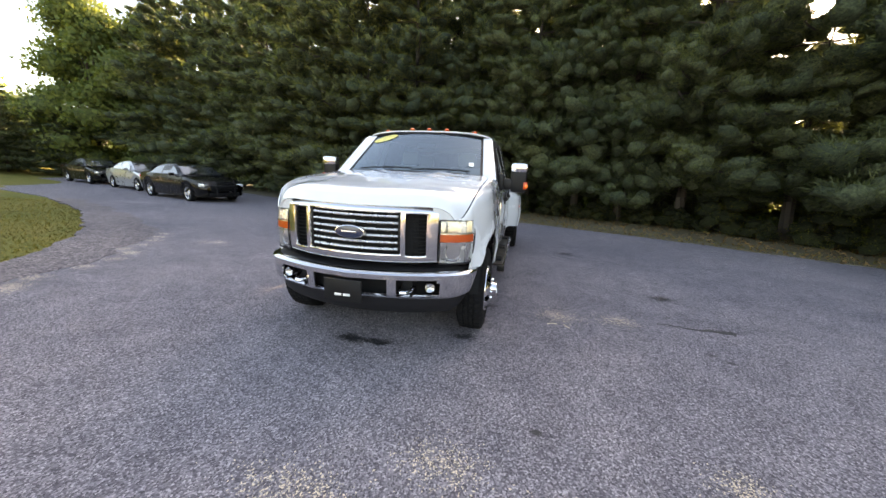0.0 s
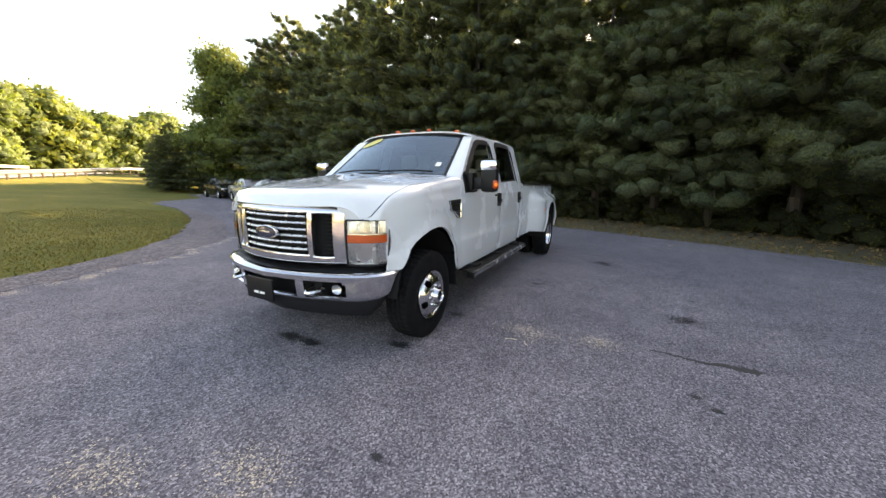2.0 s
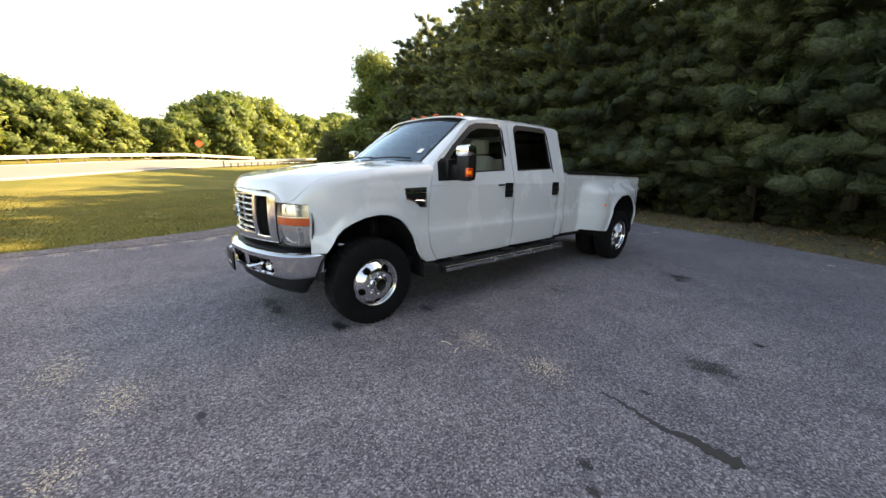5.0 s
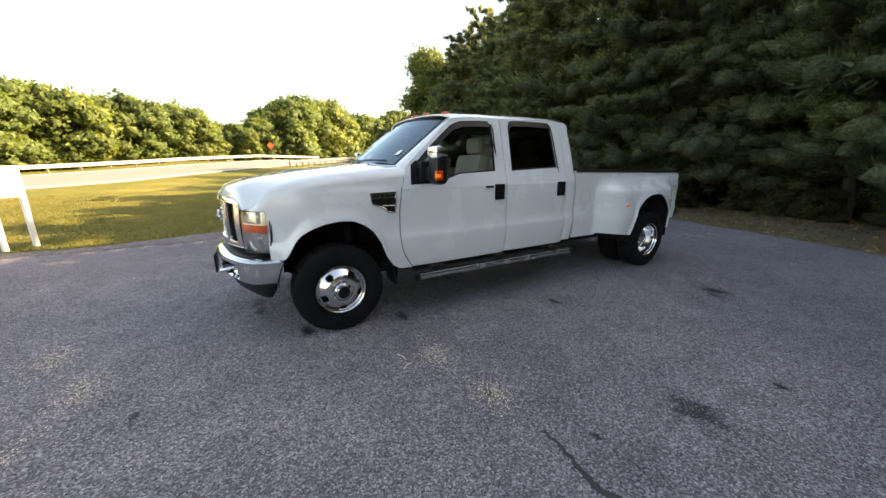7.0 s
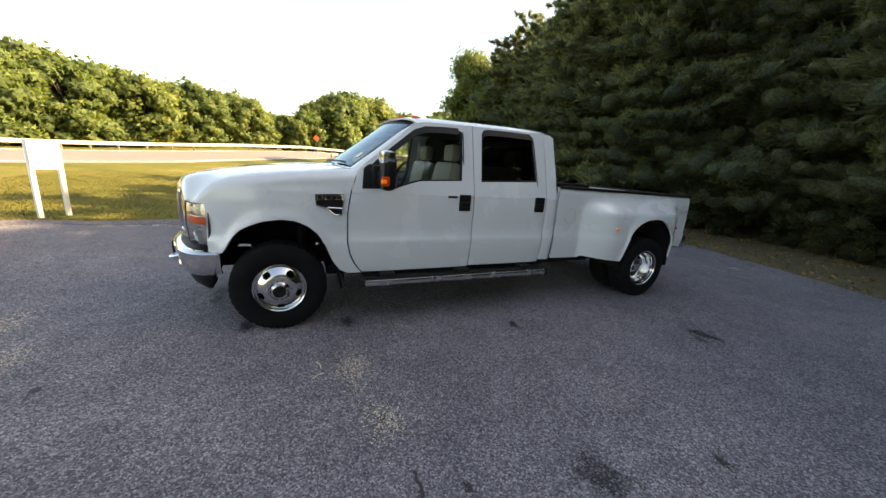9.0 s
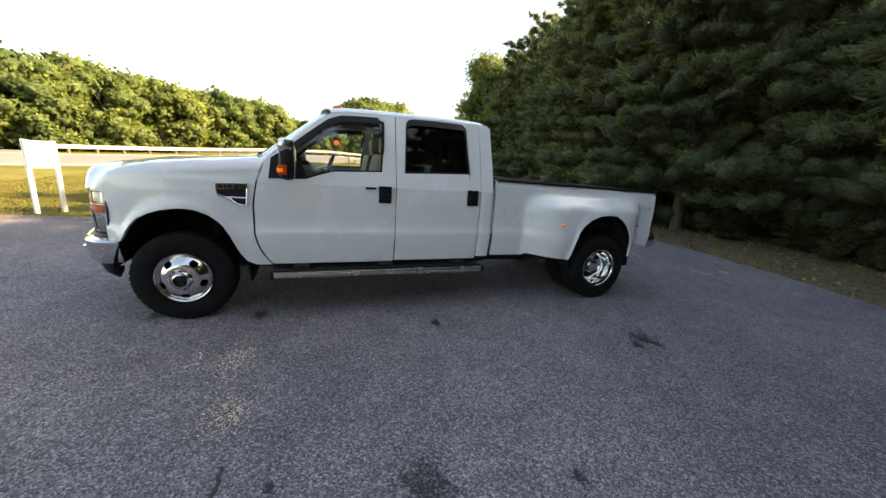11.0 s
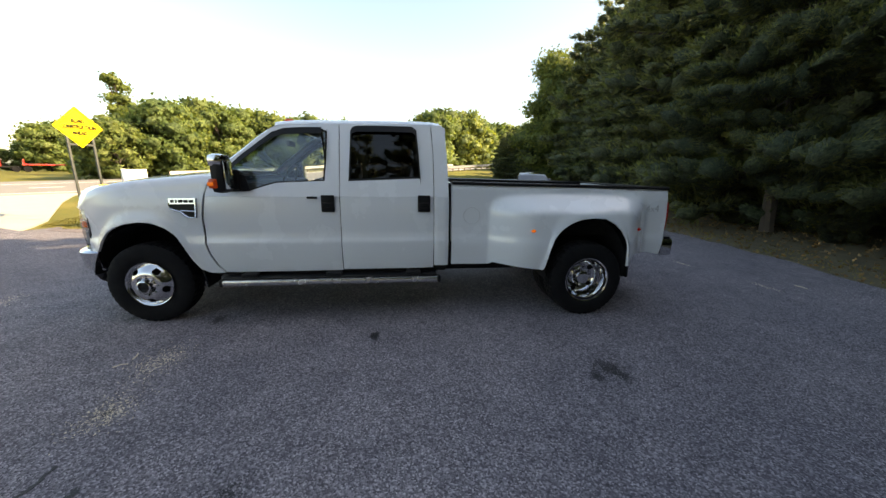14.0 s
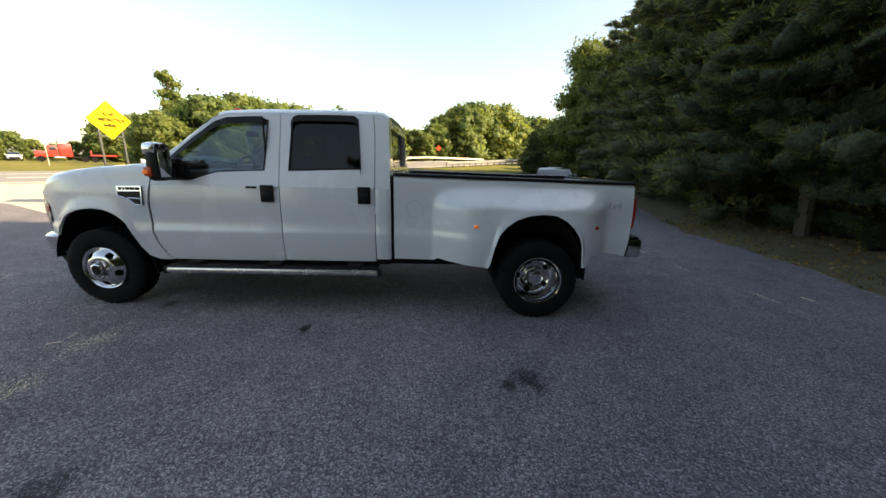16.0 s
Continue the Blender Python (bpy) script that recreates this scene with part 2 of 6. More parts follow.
def box(bm, c, s, bev=0.0, m=None, seg=2):
    r = bmesh.ops.create_cube(bm, size=1.0)
    vs = r["verts"]
    bmesh.ops.scale(bm, vec=s, verts=vs)
    if bev > 0:
        es = list({e for v in vs for e in v.link_edges})
        r2 = bmesh.ops.bevel(bm, geom=es, offset=min(bev, 0.45 * min(s)), segments=seg, affect="EDGES", profile=0.6)
        vs = list({v for f in r2["faces"] for v in f.verts} | {v for v in vs if v.is_valid})
    if m is not None:
        bmesh.ops.transform(bm, matrix=m, verts=vs)
    bmesh.ops.translate(bm, vec=c, verts=vs)
    return vs


def new_box(c, s, bev=0.01, m=None):
    bm = bmesh.new()
    box(bm, c, s, bev, m)
    return bm


def rod(bm, a, b, r1, r2=None, seg=12):
    a, b = Vector(a), Vector(b)
    r2 = r1 if r2 is None else r2
    d = b - a
    q = d.to_track_quat("Z", "Y").to_matrix().to_4x4()
    bmesh.ops.create_cone(bm, cap_ends=True, segments=seg, radius1=r1, radius2=r2, depth=d.length, matrix=Matrix.Translation((a + b) / 2) @ q)


def new_rod(a, b, r1, r2=None, seg=12):
    bm = bmesh.new()
    rod(bm, a, b, r1, r2, seg)
    return bm


def tube(bm, pts, r, seg=8):
    """A round bar along a line of points."""
    rings = []
    for i, p in enumerate(pts):
        p = Vector(p)
        d = (Vector(pts[min(i + 1, len(pts) - 1)]) - Vector(pts[max(i - 1, 0)])).normalized()
        q = d.to_track_quat("Z", "Y").to_matrix()
        rings.append([bm.verts.new(p + q @ Vector((r * math.cos(2 * math.pi * k / seg), r * math.sin(2 * math.pi * k / seg), 0))) for k in range(seg)])
    for a, b in zip(rings, rings[1:]):
        for k in range(seg):
            bm.faces.new((a[k], a[(k + 1) % seg], b[(k + 1) % seg], b[k]))
    bm.faces.new(rings[0][::-1])
    bm.faces.new(rings[-1])


def surf(bm, fn, nu, nv, skip=None, thick=0.0):
    """A sheet of nu x nv cells from fn(u, v); skip(i, j) leaves cells out; thick gives it depth."""
    g = [[bm.verts.new(fn(i / nu, j / nv)) for j in range(nv + 1)] for i in range(nu + 1)]
    fs = [bm.faces.new((g[i][j], g[i + 1][j], g[i + 1][j + 1], g[i][j + 1])) for i in range(nu) for j in range(nv) if not (skip and skip(i, j))]
    loose = [v for row in g for v in row if not v.link_faces]
    for v in loose:
        bm.verts.remove(v)
    if thick:
        bmesh.ops.recalc_face_normals(bm, faces=fs)
        bmesh.ops.solidify(bm, geom=fs, thickness=thick)
    return g


def lathe(bm, prof, seg, axis_x=True, skip=None):
    """Turns a profile of (along, radius) round the x axis."""
    rings = [[bm.verts.new((a, r * math.cos(2 * math.pi * k / seg), r * math.sin(2 * math.pi * k / seg))) for k in range(seg)] for a, r in prof]
    for i, (p, q) in enumerate(zip(rings, rings[1:])):
        for k in range(seg):
            if not (skip and skip(i, k)):
                bm.faces.new((p[k], p[(k + 1) % seg], q[(k + 1) % seg], q[k]))
    return rings


def plate(bm, poly, holes=(), place=None, thick=0.0):
    """A flat polygon with holes, each point (a, b) set in space by place(a, b)."""
    edges = []
    for ring in (poly, *holes):
        vs = [bm.verts.new((a, b, 0)) for a, b in ring]
        edges += [bm.edges.new((vs[i], vs[(i + 1) % len(vs)])) for i in range(len(vs))]
    r = bmesh.ops.triangle_fill(bm, use_beauty=True, use_dissolve=False, edges=edges, normal=(0, 0, 1))
    fs = [f for f in r["geom"] if isinstance(f, bmesh.types.BMFace)]
    for v in {v for f in fs for v in f.verts}:
        v.co = place(v.co.x, v.co.y)
    if thick:
        bmesh.ops.recalc_face_normals(bm, faces=fs)
        bmesh.ops.solidify(bm, geom=fs, thickness=thick)
    return fs


def curve(x, pts):
    """A line through (x, y) points, straight between them."""
    if x <= pts[0][0]:
        return pts[0][1]
    for (a, p), (b, q) in zip(pts, pts[1:]):
        if x <= b:
            return p + (q - p) * (x - a) / (b - a)
    return pts[-1][1]


def smooth_curve(pts, n):
    """n + 1 points on a Catmull-Rom line through pts (tuples)."""
    P = [Vector(p) for p in pts]
    P = [P[0] * 2 - P[1]] + P + [P[-1] * 2 - P[-2]]
    out = []
    for k in range(n + 1):
        s = k / n * (len(P) - 3)
        i = min(int(s), len(P) - 4)
        t = s - i
        a, b, c, d = P[i:i + 4]
        out.append(0.5 * ((2 * b) + (c - a) * t + (2 * a - 5 * b + 4 * c - d) * t * t + (3 * b - a - 3 * c + d) * t ** 3))
    return out


def rise(x, y):
    """The ground's height: level round the pickup, climbing gently towards the road."""
    d = min(46.0, max(0.0, -6.0 - x))
    lane = min(1.0, max(0.0, (y - 3.0) / 5.0)) * min(1.0, max(0.0, (x + 40.0) / 9.0))
    return (0.0062 * d + 0.0008 * d * d) * min(1.0, max(0.25, (y + 42.0) / 36.0)) * (1.0 - 0.8 * lane)


# ---- the ground, pavement, road ----
def sheet(name, mat, outline, lift, label, category, cell=1.5, kind="structure"):
    """A thin slab over the ground inside an outline (x, y), draped on its height."""
    bm = bmesh.new()
    vs = [bm.verts.new((x, y, 0)) for x, y in outline]
    f = bm.faces.new(vs)
    xs, ys = [p[0] for p in outline], [p[1] for p in outline]
    for k in range(int(min(xs) // cell) + 1, int(max(xs) // cell) + 1):
        if k * cell < -4:
            bmesh.ops.bisect_plane(bm, geom=bm.verts[:] + bm.edges[:] + bm.faces[:], plane_co=(k * cell, 0, 0), plane_no=(1, 0, 0))
    bmesh.ops.triangulate(bm, faces=bm.faces[:])
    for v in bm.verts:
        v.co.z = rise(v.co.x, v.co.y) + lift
    r = bmesh.ops.extrude_face_region(bm, geom=bm.faces[:])
    bmesh.ops.translate(bm, vec=(0, 0, -0.05), verts=[v for v in r["geom"] if isinstance(v, bmesh.types.BMVert)])
    ob = part(name, bm, mat, flat=True)
    return tagged(ob, label, category, kind=kind)


def ground_sheet():
    xs = [-900, -400, -200, -120, -80, -60] + [-50 + 2 * k for k in range(23)] + [0, 10, 25, 50, 100, 200, 400, 900]
    ys = [-900, -400, -200, -100] + [-60 + 6 * k for k in range(21)] + [100, 200, 400, 900]
    bm = bmesh.new()
    g = [[bm.verts.new((x, y, rise(x, y) - 0.03)) for y in ys] for x in xs]
    for i in range(len(xs) - 1):
        for j in range(len(ys) - 1):
            bm.faces.new((g[i][j], g[i + 1][j], g[i + 1][j + 1], g[i][j + 1]))
    return tagged(part("ground", bm, GROUND, flat=True), "mown grass ground with dry straw patches", "ground", kind="structure")


ground_sheet()
GRASS_EDGE = [(-7.2, -7.6), (-5.6, -7.0), (-4.9, -6.0), (-4.55, -4.5), (-4.55, -3.0), (-4.9, -1.6), (-5.5, -0.2), (-6.4, 1.0), (-8.0, 2.3), (-11.2, 4.1), (-15.4, 5.6), (-20, 6.6), (-29, 8.6), (-44, 12.0)]
TREE_EDGE = [(-44, 18.5), (-30, 17.2), (-20, 15.0), (-11.5, 12.2), (-5.0, 9.9), (-2.5, 9.5), (-0.8, 9.35), (1.4, 8.8), (4.2, 7.7), (6.8, 6.4), (8.8, 5.3), (12, 2.6), (16, -3), (20, -12)]
ge = [tuple(p) for p in smooth_curve([(a, b, 0) for a, b in GRASS_EDGE], 60)]
te = [tuple(p) for p in smooth_curve([(a, b, 0) for a, b in TREE_EDGE], 60)]
wob = lambda p, s: (p[0] + s * noise.noise((p[0] * 1.7, p[1] * 1.7, 3)), p[1] + s * noise.noise((p[0] * 1.7, p[1] * 1.7, 9)))
ge2 = [wob(p, 0.12) for p in ge]
te2 = [wob(p, 0.15) for p in te]
sheet("pavement", ASPHALT, ge2[8:] + te2 + [(26, -30), (0, -44), (-7, -16), (-6.6, -10.2), (-4.6, -6.6)], 0.0, "worn grey chip-seal asphalt lot", "pavement")
# a ragged gravel verge along the mown grass
fine = [tuple(p) for p in smooth_curve([(a, b, 0) for a, b in GRASS_EDGE], 420)][56:318]
rag = lambda p, s, f: (p[0] + s * (noise.noise((p[0] * f, p[1] * f, 3)) + 0.5 * noise.noise((p[0] * f * 3, p[1] * f * 3, 5))), p[1] + s * (noise.noise((p[0] * f, p[1] * f, 9)) + 0.5 * noise.noise((p[0] * f * 3, p[1] * f * 3, 7))))
inner = [rag((p[0] - 0.10, p[1] - 0.04), 0.10, 2.5) for p in fine]
outer = [rag((p[0] + 0.35 + 0.75 * max(0, 1 - abs(p[1] - 2.0) / 5), p[1] + 0.20 + 0.35 * max(0, 1 - abs(p[1] - 2.0) / 5)), 0.26, 1.3) for p in fine]
sheet("gravel_verge", GRAVEL, inner + outer[::-1], 0.006, "grey gravel verge along the grass", "gravel")
sheet("far_lawn", GROUND, [(-20.2, 6.4), (-20.9, 8.2), (-22.4, 10.2), (-25.5, 11.8), (-29.5, 12.8), (-31.5, 17.0), (-45, 20), (-45, 11.6), (-30, 8.2)], 0.014, "mown grass beyond the end of the lot", "grass")
# soil and leaf litter under the trees
soil_in = [wob((p[0] - 0.05, p[1] - 0.05), 0.25) for p in te]
sheet("leaf_bed", SOIL, soil_in + [(27, -12), (27, 6), (12, 14), (0, 17), (-12, 21), (-44, 27)], 0.008, "brown leaf-strewn soil under the trees", "soil")
# the concrete mouth of the drive, and the road
sheet("driveway", CONCRETE, [(-4.62, -6.62), (-5.3, -6.95), (-6.4, -7.6), (-8.8, -9.5), (-11.6, -11.7), (-14.6, -13.8), (-17.2, -15.3), (-18.6, -16.9), (-15.5, -20.8), (-10.0, -25.5), (-7.05, -16.1), (-6.62, -10.2)], 0.003, "sunlit pale concrete drive apron", "driveway")
ROADLINE = [(22, -90), (8, -58), (-3, -38), (-15.5, -22.5), (-25, -13), (-32.5, -6.5), (-40, 1), (-48, 9.5), (-60, 22), (-85, 44), (-120, 68)]


mid = smooth_curve([(a, b, 0) for a, b in ROADLINE], 200)


def road_strip(name, mat, off, half, lift, label, t0=0.0, t1=1.0, dashes=None, n=90, category="road", kind="structure", taper=(0.0, 0.0)):
    c = smooth_curve([(a, b, 0) for a, b in ROADLINE], n)
    bm = bmesh.new()
    prev = None
    for i in range(int(t0 * n), int(t1 * n) + 1):
        d = (c[min(i + 1, n)] - c[max(i - 1, 0)]).normalized()
        s = Vector((d.y, -d.x, 0))
        row = []
        narrow = 3.0 * max(0.0, min(1.0, (i / n - 0.44) / 0.14))
        for h, k in zip((-half, half), taper):
            p = c[i] - s * (off + h + k * narrow)
            row.append([bm.verts.new((p.x, p.y, rise(p.x, p.y) + lift - k)) for k in (0, 0.06)])
        if prev and not (dashes and i % dashes[0] >= dashes[1]):
            (a, a2), (b, b2) = prev
            (e, e2), (f, f2) = row
            for q in ((a, b, f, e), (a2, e2, f2, b2), (a, e, e2, a2), (b, b2, f2, f)):
                bm.faces.new(q)
        prev = row
    for v in [v for v in bm.verts if not v.link_faces]:
        bm.verts.remove(v)
    return tagged(part(name, bm, mat, flat=True), label, category, kind=kind)


road_strip("road", ROAD, 1.6, 6.2, 0.05, "two-lane asphalt road bending past the lot", taper=(1.0, 0.0))
road_strip("turning_lane", ROAD, 10.6, 2.9, 0.045, "widened asphalt lane beside the road", t1=0.42)
road_strip("edge_line_near", LINE, -4.1, 0.08, 0.056, "white painted road edge line", n=90, category="road marking", taper=(1.0, 1.0))
road_strip("edge_line_far", LINE, 7.2, 0.08, 0.056, "white painted road edge line", category="road marking")
road_strip("centre_line", LINE, 1.4, 0.09, 0.056, "dashed painted road centre line", t1=0.36, n=180, dashes=(4, 2), category="road marking")


# ---- the pickup ----
LAMPCHROME = simple("lamp_chrome", (0.70, 0.70, 0.71), 0.16, 0.9, vary=0.05, scale=30)
STICKER = simple("sticker_yellow", (0.62, 0.55, 0.16), 0.5, vary=0.25, scale=14)
LAMPBACK = simple("lamp_reflector", (0.50, 0.50, 0.52), 0.25, 0.6, vary=0.15, scale=25)
TRUCK = thing("pickup_truck", 0, 0, 0, "white crew-cab dual-rear-wheel pickup with chrome grille, parked on asphalt", "pickup truck")
SIDE = [(0.40, 0.950), (0.52, 0.982), (0.70, 1.008), (0.78, 1.015), (0.80, 1.016), (0.815, 1.014), (0.855, 1.002), (0.92, 1.002), (1.05, 1.007), (1.16, 1.004), (1.25, 0.994), (1.30, 0.981)]
DOOR_EDGE = [(0.48, 0.72), (0.52, 0.69), (0.60, 0.63), (0.70, 0.59), (0.80, 0.57), (1.06, 0.57), (1.25, 0.60), (1.42, 0.66)]
ARCH_F = [(-0.52, 0.72), (-0.42, 0.72), (-0.40, 0.74), (-0.37, 0.80), (-0.33, 0.865), (-0.28, 0.915), (-0.20, 0.96), (-0.10, 0.995), (0.03, 1.012), (0.14, 1.000), (0.24, 0.955), (0.32, 0.885), (0.38, 0.79), (0.425, 0.68), (0.46, 0.57), (0.49, 0.505), (0.53, 0.50), (0.75, 0.50)]
SHOULDER = [(-0.84, 1.105), (-0.69, 1.116), (-0.61, 1.136), (-0.54, 1.212), (-0.47, 1.278), (-0.36, 1.325), (-0.20, 1.365), (0.08, 1.402), (0.33, 1.425), (0.53, 1.45), (0.70, 1.465)]
BONNET = [(-0.88, 1.195), (-0.858, 1.213), (-0.818, 1.268), (-0.785, 1.296), (-0.68, 1.330), (-0.5, 1.361), (-0.2, 1.405), (0.2, 1.445), (0.55, 1.475), (0.66, 1.482)]
WIDTH = [(-0.88, 0.70), (-0.69, 0.755), (-0.607, 0.808), (-0.54, 0.842), (-0.47, 0.864), (-0.35, 0.876), (0.0, 0.880), (0.4, 0.868), (0.66, 0.85)]


def lerp(a, b, t):
    return a + (b - a) * t


def sxy(z):
    return curve(z, SIDE)


def glasshouse(z):
    return 0.994 - (z - 1.25) * 0.272


def surf_lines(bm, us, vs, fn, skip=None, thick=0.0):
    """A sheet on given lines; skip(u, v) at a cell's middle leaves it open."""
    return surf(bm, lambda a, b: fn(us[round(a * (len(us) - 1))], vs[round(b * (len(vs) - 1))]), len(us) - 1, len(vs) - 1,
                (lambda i, j: skip((us[i] + us[i + 1]) / 2, (vs[j] + vs[j + 1]) / 2)) if skip else None, thick)


def spread(lines, step):
    out = [lines[0]]
    for a, b in zip(lines, lines[1:]):
        n = max(1, int(math.ceil((b - a) / step)))
        out += [a + (b - a) * k / n for k in range(1, n + 1)]
    return out


def fender_x(y, z):
    d = max(0.0, -0.05 - y)
    lip = 0.022 * math.exp(-((z - curve(y, ARCH_F)) / 0.07) ** 2) if -0.45 < y < 0.5 else 0
    return sxy(z) - 0.55 * d * d + lip


def front_fender(sd):
    bm = bmesh.new()
    yn = spread([-0.52, -0.50, -0.42, -0.36, -0.28, -0.1, 0.1, 0.26, 0.36, 0.44, 0.50, 0.56, 0.57], 0.03)

    def fn(u, v):
        y0 = yn[round(u * (len(yn) - 1))]
        zl, zs = curve(y0, ARCH_F), curve(y0, SHOULDER)
        zt = zs - 0.10
        k = max(0.0, (y0 - 0.42) / 0.15)
        if v <= 0.7:
            z = lerp(zl, zt, v / 0.7)
            y = y0 + k * (curve(z, DOOR_EDGE) - 0.575)
            return (sd * fender_x(y0, z), y, z)
        a = (v - 0.7) / 0.3 * math.pi / 2
        x1, x0 = fender_x(y0, zt), curve(y0, WIDTH) + 0.011
        z = zt + 0.10 * math.sin(a)
        y = y0 + k * (curve(z, DOOR_EDGE) - 0.575)
        return (sd * (x0 + (x1 - x0) * math.cos(a)), y, z)

    surf(bm, fn, len(yn) - 1, 30, thick=0.02)
    f = part("front_fender", bm, PAINT, TRUCK)
    bm = bmesh.new()
    plan = [(-0.50, 0.893), (-0.565, 0.868), (-0.62, 0.82), (-0.655, 0.76), (-0.685, 0.70)]

    def nose(u, v):
        y = lerp(-0.50, -0.682, u)
        x1 = curve(-y, [(-a, b) for a, b in plan])
        x0, zs = min(x1 - 0.01, curve(y, WIDTH) + 0.011), curve(y, SHOULDER)
        a = v * math.pi / 2
        return (sd * (x0 + (x1 - x0) * math.cos(a)), y, 1.112 + max(0.012, zs - 1.112) * math.sin(a))

    surf(bm, nose, 12, 8, thick=0.012)
    part("fender_nose", bm, PAINT, f)
    # inner arch
    bm = bmesh.new()
    surf(bm, lambda u, v: (sd * lerp(0.50, 0.955, v), 0.03 + 0.52 * math.cos(math.pi * (0.97 - 0.99 * u)), 0.44 + 0.545 * math.sin(math.pi * (0.97 - 0.99 * u))), 24, 3)
    part("wheel_arch_liner", bm, DARK, f, "black plastic wheel arch liner")
    # vent badge behind the arch
    bm = bmesh.new()
    out = [(0.30, 1.225), (0.535, 1.232), (0.525, 1.05), (0.46, 1.055), (0.40, 1.105), (0.31, 1.135)]
    plate(bm, out, (), lambda y, z: (sd * (fender_x(y, z) + 0.012), y, z), 0.012)
    v = part("vent", bm, PLASTIC, f, "black fender vent with chrome trim")
    bm = bmesh.new()
    plate(bm, [(0.303, 1.178), (0.533, 1.182), (0.535, 1.236), (0.30, 1.230)], (), lambda y, z: (sd * (fender_x(y, z) + 0.016), y, z), 0.008)
    part("name_plate", bm, CHROME, v, "bright badge plate")
    for k, (ya, yb) in enumerate(((0.322, 0.350), (0.364, 0.376), (0.390, 0.426), (0.436, 0.472), (0.482, 0.518))):
        part("badge_bar", new_box((sd * (fender_x(0.42, 1.21) + 0.019), (ya + yb) / 2, 1.206), (0.006, yb - ya, 0.026), 0.002), GREYPLASTIC, v, "dark badge bar")
    for pts in ([(0.305, 1.190), (0.31, 1.137), (0.40, 1.107), (0.46, 1.057), (0.524, 1.052), (0.533, 1.195)], [(0.40, 1.118), (0.522, 1.112)]):
        bm = bmesh.new()
        tube(bm, [(sd * (fender_x(y, z) + 0.014), y, z) for y, z in pts], 0.0075, 6)
        part("vent_trim", bm, CHROME, v, "chrome vent trim")
    # mud flap
    part("mud_flap", new_box((sd * 0.86, 0.50, 0.52), (0.24, 0.018, 0.34), 0.006, Matrix.Rotation(radians(8), 4, "X")), RUBBER, f, "black rubber mud flap")
    return f


def bonnet():
    bm = bmesh.new()

    def fn(u, v):
        s = math.copysign(1 - (1 - abs(2 * v - 1)) ** 1.7, 2 * v - 1)
        y0 = lerp(-0.858, 0.62, u ** 1.25)
        y = y0 + 0.185 * s * s * max(0, 1 - u * 2.2)
        w, ze, zc = curve(y, WIDTH), curve(y, SHOULDER) + 0.001, lerp(curve(y0, BONNET), curve(y, BONNET), min(1, u * 2.5))
        dome = 0.012 * math.exp(-((abs(s) - 0.42) / 0.10) ** 2) * min(1, max(0, (y + 0.7) / 0.5))
        z = ze + (zc - ze) * (1 - abs(s) ** lerp(18, 3.6, min(1, u * 3))) + dome
        back = 0.07 * (1 - s * s) * max(0, u * 3 - 2)
        return (w * s, y - back, z)

    surf(bm, fn, 34, 30, thick=0.02)
    h = part("bonnet", bm, PAINT, TRUCK)
    for sd in (-1, 1):
        bm = bmesh.new()

        def corner(u, v):
            x = lerp(0.60, 0.79, u)
            low = (-0.700 + 0.42 * max(0, x - 0.62) ** 1.1, 1.108)
            top = (-0.846 + 0.185 * min(1, x / 0.765) ** 2, lerp(1.222, 1.128, min(1, max(0, (x - 0.60) / 0.165)) ** 4))
            return (sd * x, lerp(low[0], top[0], v) + 0.004, lerp(low[1], top[1], v))

        surf(bm, corner, 14, 6, thick=0.006)
        part("nose_corner", bm, PAINT, h)
    bm = bmesh.new()
    surf(bm, lambda u, v: (0.80 * (2 * u - 1), 0.50 + 0.10 * (2 * u - 1) ** 2 + 0.09 * v, 1.452 + 0.022 * (1 - (2 * u - 1) ** 2) + 0.008 * v), 16, 4, thick=0.02)
    part("cowl", bm, PLASTIC, TRUCK, "black plastic wiper cowl")
    return h


def grille_y(x):
    return -0.870 + 0.42 * x * x


